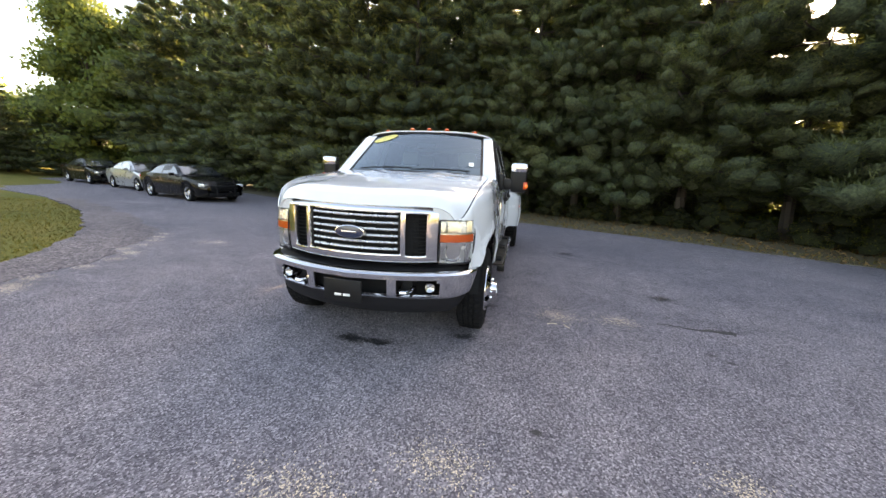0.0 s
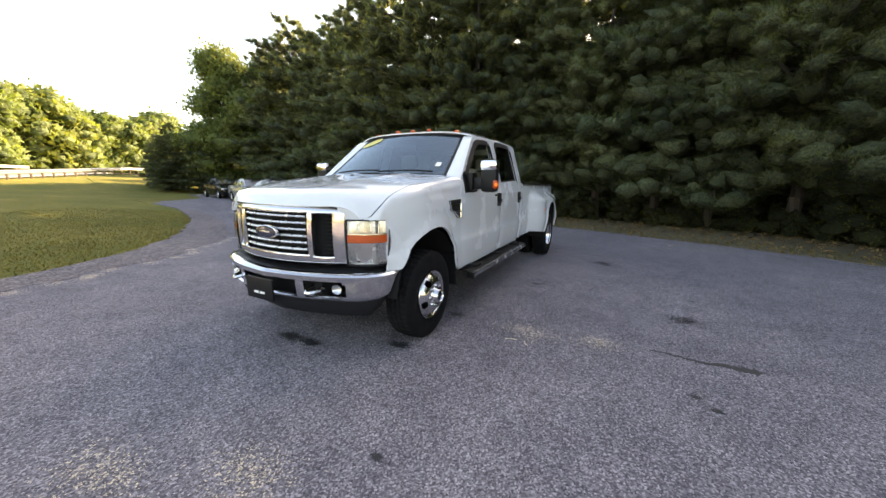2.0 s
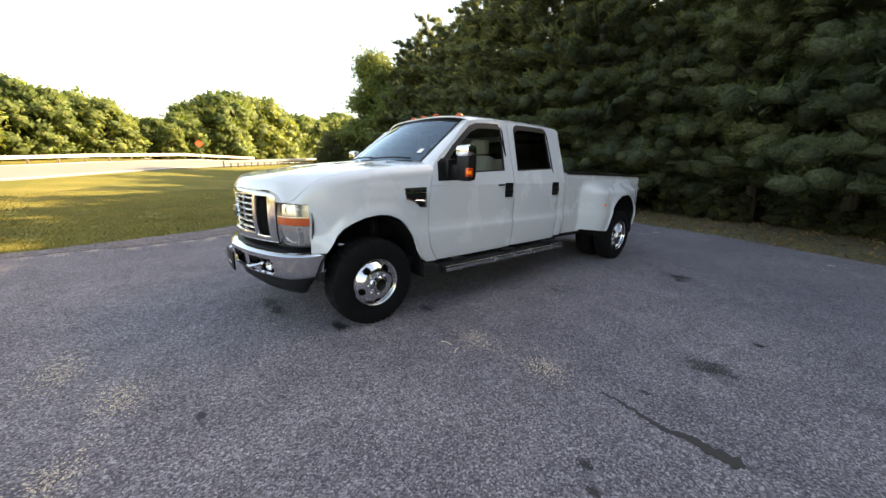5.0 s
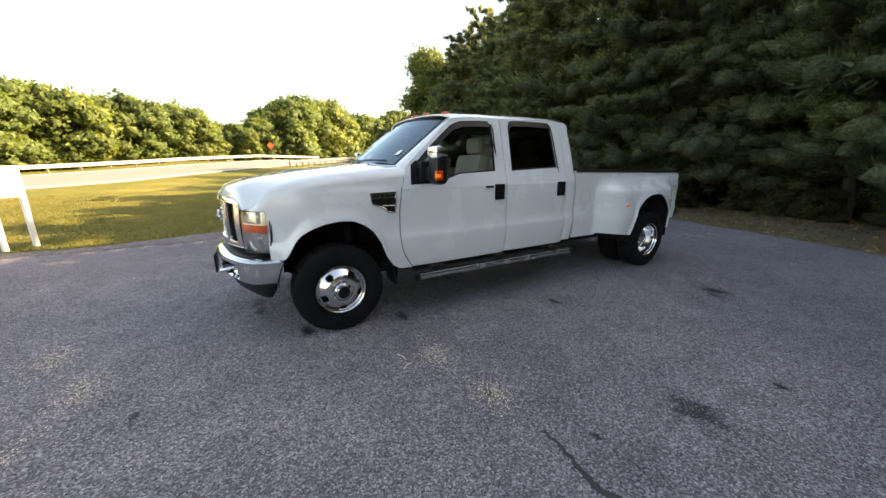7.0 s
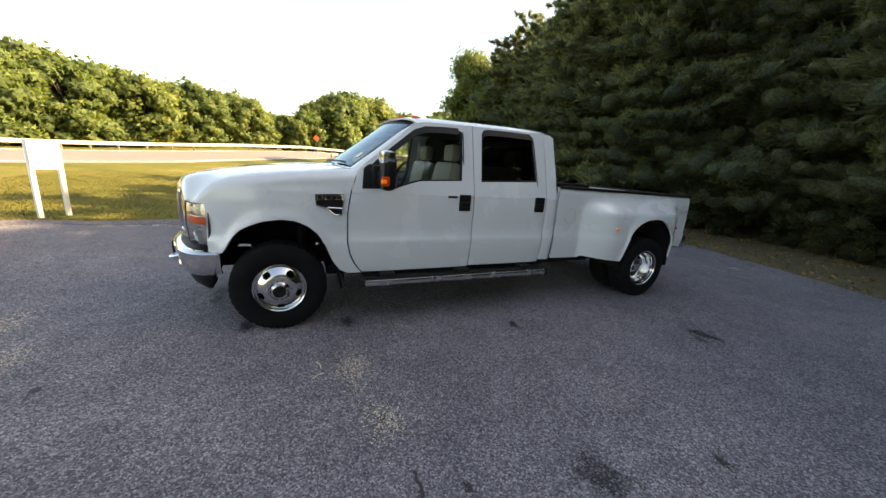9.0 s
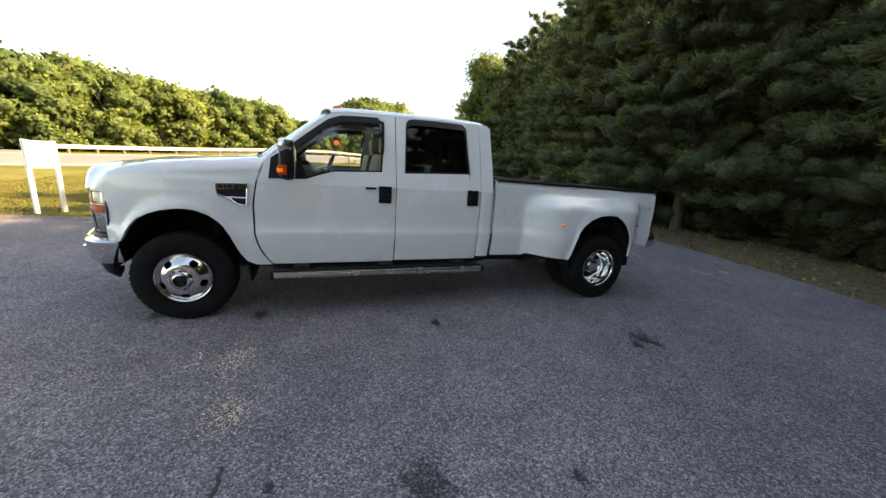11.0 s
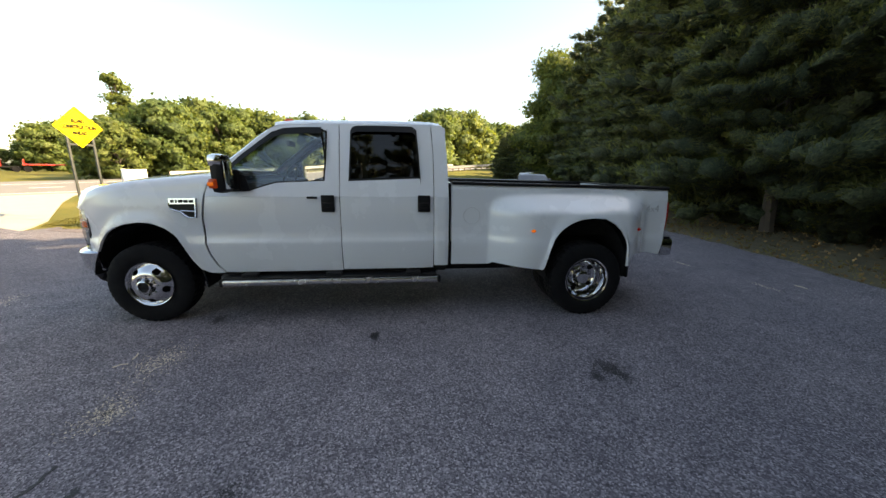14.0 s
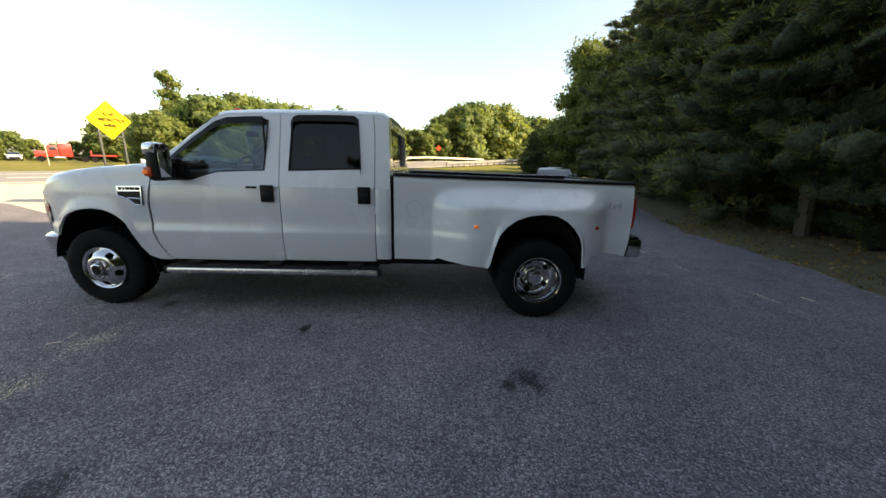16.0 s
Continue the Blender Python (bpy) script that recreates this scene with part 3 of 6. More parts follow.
def grille():
    xs = spread([-0.648, -0.642, -0.563, -0.42, -0.38, 0, 0.38, 0.42, 0.563, 0.642, 0.648], 0.05)
    zs = spread([0.782, 0.835, 0.845, 1.154, 1.165, 1.19, 1.212, 1.226], 0.06)

    def hole(x, z):
        a = abs(x)
        return (a < 0.38 and 0.845 < z < 1.165) or (0.42 < a < 0.563 and 0.835 < z < 1.154)

    bm = bmesh.new()
    surf_lines(bm, xs, zs, lambda x, z: (x, grille_y(x) - 0.03 * math.sin(max(0, min(1, (z - 0.785) / 0.425)) * math.pi) * 0.4 + 0.045 * max(0, (z - 1.162) / 0.07) ** 1.7, z - 0.02 * (abs(x) / 0.7) ** 4 * max(0, (z - 1.162) / 0.07)), hole, 0.055)
    es = [e for e in bm.edges if e.is_manifold and e.calc_face_angle(0) > 0.9]
    bmesh.ops.bevel(bm, geom=es, offset=0.010, segments=2, affect="EDGES", profile=0.5)
    g = part("grille_surround", bm, CHROME, TRUCK, "wide chrome grille surround")
    bm = bmesh.new()
    surf_lines(bm, spread([-0.63, 0.63], 0.1), [0.80, 1.18], lambda x, z: (x, grille_y(x) + 0.085, z), None, 0.01)
    part("grille_backing", bm, DARK, g, "black grille opening")
    for k in range(6):
        z = 0.880 + 0.0500 * k
        bm = bmesh.new()
        xs2 = spread([-0.352, 0.352], 0.08)
        surf(bm, lambda u, v: (xs2[round(u * (len(xs2) - 1))], grille_y(xs2[round(u * (len(xs2) - 1))]) + 0.03 - 0.016 * math.cos(math.pi * 2 * v), z + 0.0108 * math.sin(math.pi * 2 * v)), len(xs2) - 1, 10)
        part("grille_bar", bm, SILVER_BAR, g, "chrome grille bar")
    for sd in (-1, 1):
        part("grille_bar_end", new_box((sd * 0.366, grille_y(0.366) + 0.035, 1.005), (0.022, 0.04, 0.31), 0.006), PLASTIC, g)
    for sd in (-1, 1):
        bm = bmesh.new()
        for k in range(11):
            box(bm, (sd * 0.492, grille_y(0.492) + 0.072, 0.850 + 0.029 * k), (0.135, 0.02, 0.006))
        part("side_mesh", bm, DARK, g, "black mesh side opening")
    # oval badge, kept plain
    bm = bmesh.new()
    lathe(bm, [(0, 0.0001), (0.012, 0.05), (0.02, 0.085), (0.016, 0.1), (0, 0.105)], 40)
    bmesh.ops.transform(bm, matrix=Matrix.Translation((0, -0.868, 1.003)) @ Matrix.Rotation(radians(-90), 4, "Z") @ Matrix.Diagonal((1, 1.22, 0.50, 1)), verts=bm.verts)
    b = part("badge", bm, CHROME, g, "oval chrome badge rim")
    bm = bmesh.new()
    lathe(bm, [(0.024, 0.0001), (0.023, 0.05), (0.019, 0.083)], 40)
    bmesh.ops.transform(bm, matrix=Matrix.Translation((0, -0.870, 1.003)) @ Matrix.Rotation(radians(-90), 4, "Z") @ Matrix.Diagonal((1, 1.36, 0.545, 1)), verts=bm.verts)
    part("badge_field", bm, BLUE, b, "dark blue oval badge field")
    part("badge_bar", new_box((0, -0.893, 1.003), (0.12, 0.008, 0.014), 0.004), STEEL, b, "silver bar on the badge")


BUMPER_PLAN = smooth_curve([(0, -0.905, 0), (0.3, -0.862, 0), (0.55, -0.790, 0), (0.74, -0.705, 0), (0.85, -0.61, 0), (0.892, -0.52, 0), (0.898, -0.435, 0)], 48)


def bumper_at(x, inset=0.0):
    """Plan point for a signed run along the bumper, 0 to 48 each side."""
    sd, i = (1 if x >= 0 else -1), min(48.0, abs(x))
    k = min(int(i), 47)
    p = BUMPER_PLAN[k].lerp(BUMPER_PLAN[k + 1], i - k)
    d = (BUMPER_PLAN[k + 1] - BUMPER_PLAN[k]).normalized()
    n = Vector((d.y, -d.x, 0))
    p = p + n * (-inset)
    return sd * p.x, p.y


def front_bumper():
    zs = [0.488, 0.50, 0.525, 0.543, 0.59, 0.64, 0.662, 0.682, 0.698, 0.711, 0.719, 0.722]
    off = [-0.035, -0.004, 0.016, 0.022, 0.028, 0.034, 0.037, 0.039, 0.039, 0.028, 0.004, -0.045]
    us = [-48 + k for k in range(97)]

    def fn(u, z):
        o = off[zs.index(z)]
        x, y = bumper_at(u, -o)
        lift = 0.03 * max(0, (abs(u) - 26) / 22)
        zz = z + lift * (1 if z < 0.6 else 0.2)
        return (x, y, zz)

    def hole(u, z):
        a = abs(bumper_at(u)[0])
        return 0.52 < z < 0.66 and (a < 0.30 or 0.352 < a < 0.68) and not (a > 0.645 and (z < 0.55 or z > 0.645))

    bm = bmesh.new()
    surf_lines(bm, us, zs, fn, hole, 0.02)
    b = part("front_bumper", bm, CHROME, TRUCK, "curved chrome front bumper")
    bm = bmesh.new()
    surf_lines(bm, [-40 + 4 * k for k in range(21)], [0.50, 0.70], lambda u, z: (*bumper_at(u, 0.11), z), None, 0.01)
    part("bumper_backing", bm, DARK, b, "dark recess behind the bumper")
    bm = bmesh.new()
    surf_lines(bm, us[4:-4], [0, 1, 2, 3], lambda u, k: (*bumper_at(u, [0.01, 0.02, 0.08, 0.15][k]), [0.712, 0.722, 0.742, 0.758][k]), None, 0.015)
    part("step_pad", bm, PLASTIC, b, "dark grey bumper top pad")
    bm = bmesh.new()
    surf_lines(bm, us[6:-6:2], [0, 1, 2, 3], lambda u, k: (*bumper_at(u, [0.02, 0.035, 0.06, 0.12][k]), 0.505 - [0, 0.04, 0.105, 0.16][k] * (1 - 0.75 * max(0, (abs(u) - 28) / 14) ** 2)), None, 0.015)
    part("valance", bm, GREYPLASTIC, b, "dark grey plastic front valance")
    for sd in (-1, 1):
        # fog lamp
        bm = bmesh.new()
        lathe(bm, [(-0.02, 0.001), (-0.012, 0.025), (0.0, 0.037), (-0.01, 0.042), (-0.06, 0.040)], 24)
        bmesh.ops.transform(bm, matrix=Matrix.Translation((sd * 0.618, -0.785, 0.600)) @ Matrix.Rotation(radians(-90 + sd * 18), 4, "Z"), verts=bm.verts)
        f = part("fog_lamp", bm, CHROME, b, "round chrome fog lamp")
        bm = bmesh.new()
        lathe(bm, [(0.012, 0.0001), (0.010, 0.022), (0.003, 0.036)], 24)
        bmesh.ops.transform(bm, matrix=Matrix.Translation((sd * 0.618, -0.787, 0.600)) @ Matrix.Rotation(radians(-90 + sd * 18), 4, "Z"), verts=bm.verts)
        part("lens", bm, LENS, f)
        # tow hook
        bm = bmesh.new()
        tube(bm, [(sd * 0.40, -0.80, 0.60), (sd * 0.40, -0.865, 0.585), (sd * 0.425, -0.90, 0.575), (sd * 0.46, -0.895, 0.575), (sd * 0.485, -0.855, 0.585), (sd * 0.49, -0.79, 0.60)], 0.015)
        part("tow_hook", bm, CHROME, b, "chrome tow hook")
    # blank plate holder
    p = part("plate_holder", new_box((-0.02, -0.958, 0.560), (0.31, 0.018, 0.175), 0.008), PLASTIC, b, "black blank plate holder")
    for x in (-0.035, 0.035):
        part("label_mark", new_box((x - 0.02, -0.969, 0.530), (0.055, 0.004, 0.018), 0.001), WHITE, p, "small pale marks")


def headlight(sd):
    plan = smooth_curve([(0.652, -0.692, 0), (0.73, -0.668, 0), (0.805, -0.625, 0), (0.862, -0.562, 0), (0.892, -0.482, 0)], 40)

    def shell(inset, z0, z1, a=0, b=40, pleat=0.0, thick=0.0):
        bm = bmesh.new()

        def fn(u, v):
            i = (a + (b - a) * u) * (1 - 0.06 * max(0, min(1, (0.92 - lerp(z0, z1, v)) / 0.14)))
            k = min(int(i), 39)
            p = plan[k].lerp(plan[k + 1], i - k)
            d = (plan[k + 1] - plan[k]).normalized()
            n = Vector((d.y, -d.x, 0))
            z = lerp(z0, z1, v)
            deep = inset * (1 - (i / 40) ** 3) + pleat * (round(i) % 2)
            q = p - n * (deep - 0.014 * math.sin(math.pi * (z - 0.77) / 0.35))
            return (sd * q.x, q.y, z)

        surf(bm, fn, b - a, 8, thick=thick)
        return bm

    h = part("headlight", shell(0.045, 0.770, 1.116, pleat=0.004), LAMPCHROME, TRUCK, "clear headlight with amber band")
    part("lens", shell(0.0, 0.776, 1.112), LENS, h, "clear headlight lens")
    part("amber_band", shell(0.010, 0.945, 1.003, 0, 36), AMBER, h, "amber turn signal band")
    part("end_wall", new_box((sd * 0.655, -0.652, 0.943), (0.006, 0.085, 0.345), 0.002), LAMPCHROME, h)
    part("housing", new_box((sd * 0.74, -0.53, 0.943), (0.20, 0.12, 0.34), 0.01), LAMPBACK, h)
    for z in (0.932, 1.010):
        part("divider", shell(0.004, z - 0.005, z + 0.005, 0, 36), LAMPCHROME, h, "bright divider in the lamp")
    for zz, r, x, y, w in ((1.058, 0.040, 0.765, -0.628, 1.7), (0.853, 0.062, 0.755, -0.632, 1.15)):
        bm = bmesh.new()
        lathe(bm, [(-0.055, 0.012), (-0.04, r * 0.6), (0.0, r)], 24)
        lathe(bm, [(-0.045, 0.0001), (-0.02, 0.013), (-0.008, 0.0001)], 12)
        bmesh.ops.transform(bm, matrix=Matrix.Translation((sd * x, y + 0.012, zz)) @ Matrix.Rotation(radians(-90 + sd * 28), 4, "Z") @ Matrix.Diagonal((1, w, 1, 1)), verts=bm.verts)
        part("reflector", bm, LAMPCHROME, h, "chrome lamp bowl")
    for z in (0.773, 1.114):
        part("lamp_trim", shell(-0.004, z - 0.006, z + 0.005, thick=0.01), GREYPLASTIC, h)
    for a in (0, 38):
        part("lamp_trim", shell(-0.003, 0.773, 1.114, a, a + 1, thick=0.008), GREYPLASTIC, h)


def doors(sd):
    def panel(y_l, y_r, zl, zt=1.2490, n=18):
        bm = bmesh.new()
        zz = spread([zl, 0.58, 0.70, 0.78, 0.80, 0.815, 0.835, 0.855, 0.92, 1.17, 1.215, zt], 0.07)

        def fn(u, v):
            z = zz[round(v * (len(zz) - 1))]
            return (sd * (sxy(z) - 0.012 * (2 * u - 1) ** 8), lerp(y_l(z), y_r(z), u), z)

        surf(bm, fn, n, len(zz) - 1, thick=0.03)
        return bm

    flank = lambda y, z: (sd * glasshouse(z), y, z)

    def window(owner, hole, glassmat, inset=0.96):
        cy, cz = sum(p[0] for p in hole) / len(hole), sum(p[1] for p in hole) / len(hole)
        inner = [(cy + (y - cy) * inset, cz + (z - cz) * (inset - 0.015)) for y, z in hole]
        bm = bmesh.new()
        plate(bm, [(cy + (y - cy) * 1.01, cz + (z - cz) * 1.01) for y, z in hole], [inner], lambda y, z: (sd * (glasshouse(z) - 0.004), y, z), 0.012)
        part("window_seal", bm, PLASTIC, owner, "black window seal")
        bm = bmesh.new()
        plate(bm, hole, (), lambda y, z: (sd * (glasshouse(z) - 0.016), y, z))
        g = part("window", bm, glassmat, owner, "tinted window glass" if glassmat is GLASS_TINT else "clear window glass")
        g.visible_shadow = False
        # rain visor along the top
        top = [(y, z) for y, z in hole if z > 1.42]
        top.sort()
        bm = bmesh.new()
        pts = [p for p in top]
        surf(bm, lambda u, v: (sd * (glasshouse(pts[round(u * (len(pts) - 1))][1] - 0.055 * v) + 0.018 * v + 0.004),
                               pts[round(u * (len(pts) - 1))][0], pts[round(u * (len(pts) - 1))][1] + 0.012 - 0.06 * v), len(pts) - 1, 3, thick=0.004)
        part("rain_visor", bm, PLASTIC, owner, "smoked rain visor")

    # front door
    fd = part("front_door", panel(lambda z: curve(z, DOOR_EDGE) + 0.007, lambda z: 1.835, 0.505), PAINT, TRUCK, "white front door")
    hole = [(0.77, 1.31), (0.775, 1.475), (0.93, 1.618), (1.10, 1.755), (1.21, 1.84), (1.32, 1.88), (1.50, 1.893), (1.67, 1.897), (1.725, 1.875), (1.715, 1.60), (1.70, 1.40), (1.25, 1.378), (1.14, 1.345), (1.02, 1.305)]
    bm = bmesh.new()
    plate(bm, [(0.612, 1.2495), (0.665, 1.44), (0.94, 1.675), (1.19, 1.888), (1.33, 1.928), (1.60, 1.94), (1.835, 1.944), (1.835, 1.2495)], [hole], flank, 0.03)
    part("door_frame", bm, PAINT, fd)
    window(fd, hole, GLASS)
    bm = bmesh.new()
    plate(bm, [(0.70, 1.29), (0.72, 1.47), (0.775, 1.51), (0.97, 1.44), (1.02, 1.30)], (), lambda y, z: (sd * (glasshouse(z) + 0.006), y, z), 0.012)
    part("mirror_base", bm, PLASTIC, fd, "black mirror base panel")
    # rear door
    rd = part("rear_door", panel(lambda z: 1.843, lambda z: 2.76, 0.515), PAINT, TRUCK, "white rear door")
    hole2 = [(1.925, 1.40), (1.945, 1.87), (1.965, 1.905), (2.01, 1.922), (2.25, 1.927), (2.55, 1.925), (2.595, 1.89), (2.615, 1.65), (2.63, 1.43)]
    bm = bmesh.new()
    plate(bm, [(1.843, 1.2495), (1.843, 1.945), (2.30, 1.955), (2.735, 1.954), (2.755, 1.7), (2.76, 1.2495)], [hole2], flank, 0.03)
    part("door_frame", bm, PAINT, rd)
    window(rd, hole2, GLASS_TINT)
    for d, ya, yb in ((fd, 1.665, 1.79), (rd, 2.60, 2.725)):
        h = part("door_handle", new_box((sd * 1.008, (ya + yb) / 2, 1.185), (0.02, yb - ya, 0.165), 0.018), PLASTIC, d, "black door handle")
        part("grip", new_box((sd * 1.026, (ya + yb) / 2, 1.17), (0.022, yb - ya - 0.03, 0.05), 0.01), PLASTIC, h)
    part("name_badge", new_box((sd * 1.018, 1.585, 1.243), (0.01, 0.10, 0.022), 0.004), PLASTIC, fd, "dark badge strip")
    # rear corner of the cab
    c = part("cab_corner", panel(lambda z: 2.767, lambda z: 2.915, 0.54, n=6), PAINT, TRUCK)
    bm = bmesh.new()
    plate(bm, [(2.767, 1.2495), (2.762, 1.7), (2.742, 1.954), (2.845, 1.952), (2.872, 1.925), (2.885, 1.85), (2.905, 1.55), (2.912, 1.2495)], (), flank, 0.03)
    part("rear_pillar", bm, PAINT, c)
    # windscreen pillar
    bm = bmesh.new()
    fr = smooth_curve([(0.612, 1.253, 0), (0.665, 1.44, 0), (0.94, 1.675, 0), (1.19, 1.888, 0), (1.30, 1.92, 0)], 12)

    def pil(u, v):
        p = fr[round(v * 12)]
        a = Vector((glasshouse(p.y), p.x, p.y))
        b = shield(1.0, max(0, (v - 0.25) / 0.75))
        q = a.lerp(Vector(b), u)
        q.y -= 0.02 * math.sin(math.pi * u)
        q.x += 0.015 * math.sin(math.pi * u)
        return (sd * q.x, q.y, q.z)

    surf(bm, pil, 6, 12, thick=0.01)
    part("windscreen_pillar", bm, PAINT, TRUCK)


def shield(s, v):
    """A point of the windscreen: s across (-1 to 1), v up (0 to 1)."""
    return (lerp(0.80, 0.705, v) * s, lerp(0.615, 1.235, v) - lerp(0.13, 0.09, v) * (1 - s * s), lerp(1.458, 1.925, v) + lerp(0.012, 0.04, v) * (1 - s * s))


def cab():
    bm = bmesh.new()
    surf(bm, lambda u, v: shield(2 * u - 1, v), 24, 12)
    w = part("windscreen", bm, GLASS_SHIELD, TRUCK, "clear raked windscreen")
    w.visible_shadow = False
    bm = bmesh.new()
    for s0, s1, v0, v1 in ((-1, 1, -0.02, 0.02), (-1, 1, 0.965, 1.01), (-1.0, -0.965, 0, 1), (0.965, 1.0, 0, 1)):
        surf(bm, lambda a, b: Vector(shield(lerp(s0, s1, a), lerp(v0, v1, b))) + Vector((0, -0.003, 0.003)), 16, 4)
    part("windscreen_seal", bm, PLASTIC, w, "black windscreen edge band")
    bm = bmesh.new()
    surf(bm, lambda a, b: Vector(shield(-0.95 + 0.42 * a, 0.80 + 0.12 * a + (b - 0.5) * 0.17 * math.sqrt(max(0.0, 1 - (2 * a - 1) ** 2)))) + Vector((0, -0.005, 0.005)), 20, 2)
    part("price_sticker", bm, STICKER, w, "yellow oval windscreen sticker")
    bm = bmesh.new()
    surf(bm, lambda a, b: Vector(shield(0.80 + 0.07 * a, 0.20 + 0.09 * b)) + Vector((0, -0.005, 0.005)), 3, 3)
    part("white_sticker", bm, WHITE, w, "small white windscreen sticker")
    for x0, x1 in ((-0.62, 0.02), (0.02, 0.66)):
        bm = bmesh.new()
        pts = [Vector(shield(lerp(x0, x1, k / 8) / 0.8, 0.035 + 0.07 * (k / 8) * (1 - k / 8) + 0.03 * k / 8)) + Vector((0, -0.02, 0.012)) for k in range(9)]
        tube(bm, pts, 0.009, 6)
        part("wiper", bm, PLASTIC, w, "black wiper")
    # roof
    base = [(1.14, 1.885), (1.22, 1.912), (1.33, 1.932), (1.60, 1.944), (1.83, 1.948), (2.30, 1.958), (2.74, 1.957), (2.84, 1.950), (2.885, 1.915)]
    hh = [(1.12, 0.082), (1.25, 0.075), (1.6, 0.078), (2.6, 0.075), (2.8, 0.066), (2.885, 0.05)]
    bm = bmesh.new()

    def fn(u, v):
        s = 2 * v - 1
        y = lerp(1.235, 2.885, u)
        z0 = curve(y, base)
        front = 0.092 * (1 - s * s) * max(0, 1 - u * 6)
        return (glasshouse(z0) * s, y - front, z0 + curve(y, hh) * (1 - abs(s) ** 3.5) ** 0.62)

    surf(bm, fn, 26, 30, thick=0.015)
    r = part("roof", bm, PAINT, TRUCK)
    for x in (-0.58, -0.23, 0.0, 0.23, 0.58):
        y = 1.245 + 0.06 * (x / 0.58) ** 2
        z = 2.008 - 0.025 * (abs(x) / 0.58) ** 3
        bm = bmesh.new()
        lathe(bm, [(0.0, 0.05), (0.012, 0.047), (0.024, 0.034), (0.030, 0.0001)], 16)
        bmesh.ops.transform(bm, matrix=Matrix.Translation((x, y, z)) @ Matrix.Rotation(radians(-90), 4, "Y") @ Matrix.Diagonal((1, 0.62, 1.0, 1)), verts=bm.verts)
        bmesh.ops.rotate(bm, cent=(x, y, z), matrix=Matrix.Rotation(radians(90), 3, "Z"), verts=bm.verts)
        part("roof_lamp", bm, AMBER, r, "small amber roof marker lamp")
    # back wall with its window
    bm = bmesh.new()
    plate(bm, [(-0.94, 0.55), (0.94, 0.55), (0.97, 1.25), (0.81, 1.93), (-0.81, 1.93), (-0.97, 1.25)], [[(-0.70, 1.45), (0.70, 1.45), (0.66, 1.84), (-0.66, 1.84)]], lambda x, z: (x, 2.885 - 0.05 * max(0, z - 1.3), z), 0.03)
    bw = part("cab_back", bm, PAINT, TRUCK)
    bm = bmesh.new()
    plate(bm, [(-0.70, 1.45), (0.70, 1.45), (0.66, 1.84), (-0.66, 1.84)], (), lambda x, z: (x, 2.872 - 0.05 * max(0, z - 1.3), z))
    part("back_window", bm, GLASS_TINT, bw, "tinted back window").visible_shadow = False
    # cabin
    part("cabin_floor", new_box((0, 1.75, 0.70), (1.86, 2.2, 0.06), 0.01), DASH, TRUCK)
    part("firewall", new_box((0, 0.72, 1.05), (1.80, 0.05, 0.75), 0.01), DARK, TRUCK)
    part("headliner", new_box((0, 2.05, 1.925), (1.50, 1.45, 0.02), 0.008), DASH, TRUCK, "dark grey headliner")
    d = part("dashboard", new_box((0, 0.93, 1.24), (1.66, 0.36, 0.30), 0.08), DASH, TRUCK, "dark dashboard")
    bm = bmesh.new()
    tube(bm, [(0.40 + 0.19 * math.cos(a), 1.20 + 0.07 * math.sin(a), 1.37 + 0.17 * math.sin(a)) for a in [2 * math.pi * k / 28 for k in range(29)]], 0.016, 8)
    tube(bm, [(0.22, 1.19, 1.37), (0.40, 1.17, 1.36), (0.58, 1.19, 1.37)], 0.02, 6)
    tube(bm, [(0.40, 1.17, 1.36), (0.40, 0.95, 1.27)], 0.03, 8)
    part("steering_wheel", bm, DASH, d, "dark steering wheel")

    def seat(x, y, w, back_h):
        s = part("seat", new_box((x, y, 0.99), (w, 0.52, 0.20), 0.07), LEATHER, TRUCK, "tan leather seat")
        part("backrest", new_box((x, y + 0.30, 1.27), (w * 0.96, 0.17, back_h), 0.07, Matrix.Rotation(radians(-12), 4, "X")), LEATHER, s)
        for hx in ((x,) if w < 0.8 else (x - 0.42, x + 0.42)):
            part("headrest", new_box((hx, y + 0.385, 1.27 + back_h / 2 + 0.10), (0.26, 0.11, 0.19), 0.05), LEATHER, s)

    seat(0.42, 1.42, 0.52, 0.62)
    seat(-0.42, 1.42, 0.52, 0.62)
    seat(0.0, 2.25, 1.50, 0.60)
    part("console", new_box((0, 1.45, 0.98), (0.26, 0.6, 0.32), 0.05), LEATHER, TRUCK, "tan centre console")
    bm = bmesh.new()
    box(bm, (0, 1.13, 1.80), (0.24, 0.04, 0.07), 0.02)
    part("rear_view_mirror", bm, DASH, TRUCK)


BED_LOW = [(2.94, 0.55), (3.36, 0.545), (3.38, 0.575), (3.89, 0.52), (3.905, 0.60), (3.93, 0.74), (3.97, 0.85), (4.03, 0.93), (4.12, 1.00), (4.24, 1.045), (4.38, 1.06), (4.50, 1.05), (4.60, 1.00), (4.68, 0.93), (4.735, 0.85), (4.775, 0.74), (4.795, 0.62), (4.80, 0.545), (4.86, 0.55), (4.89, 0.65), (5.10, 0.655), (5.30, 0.62)]


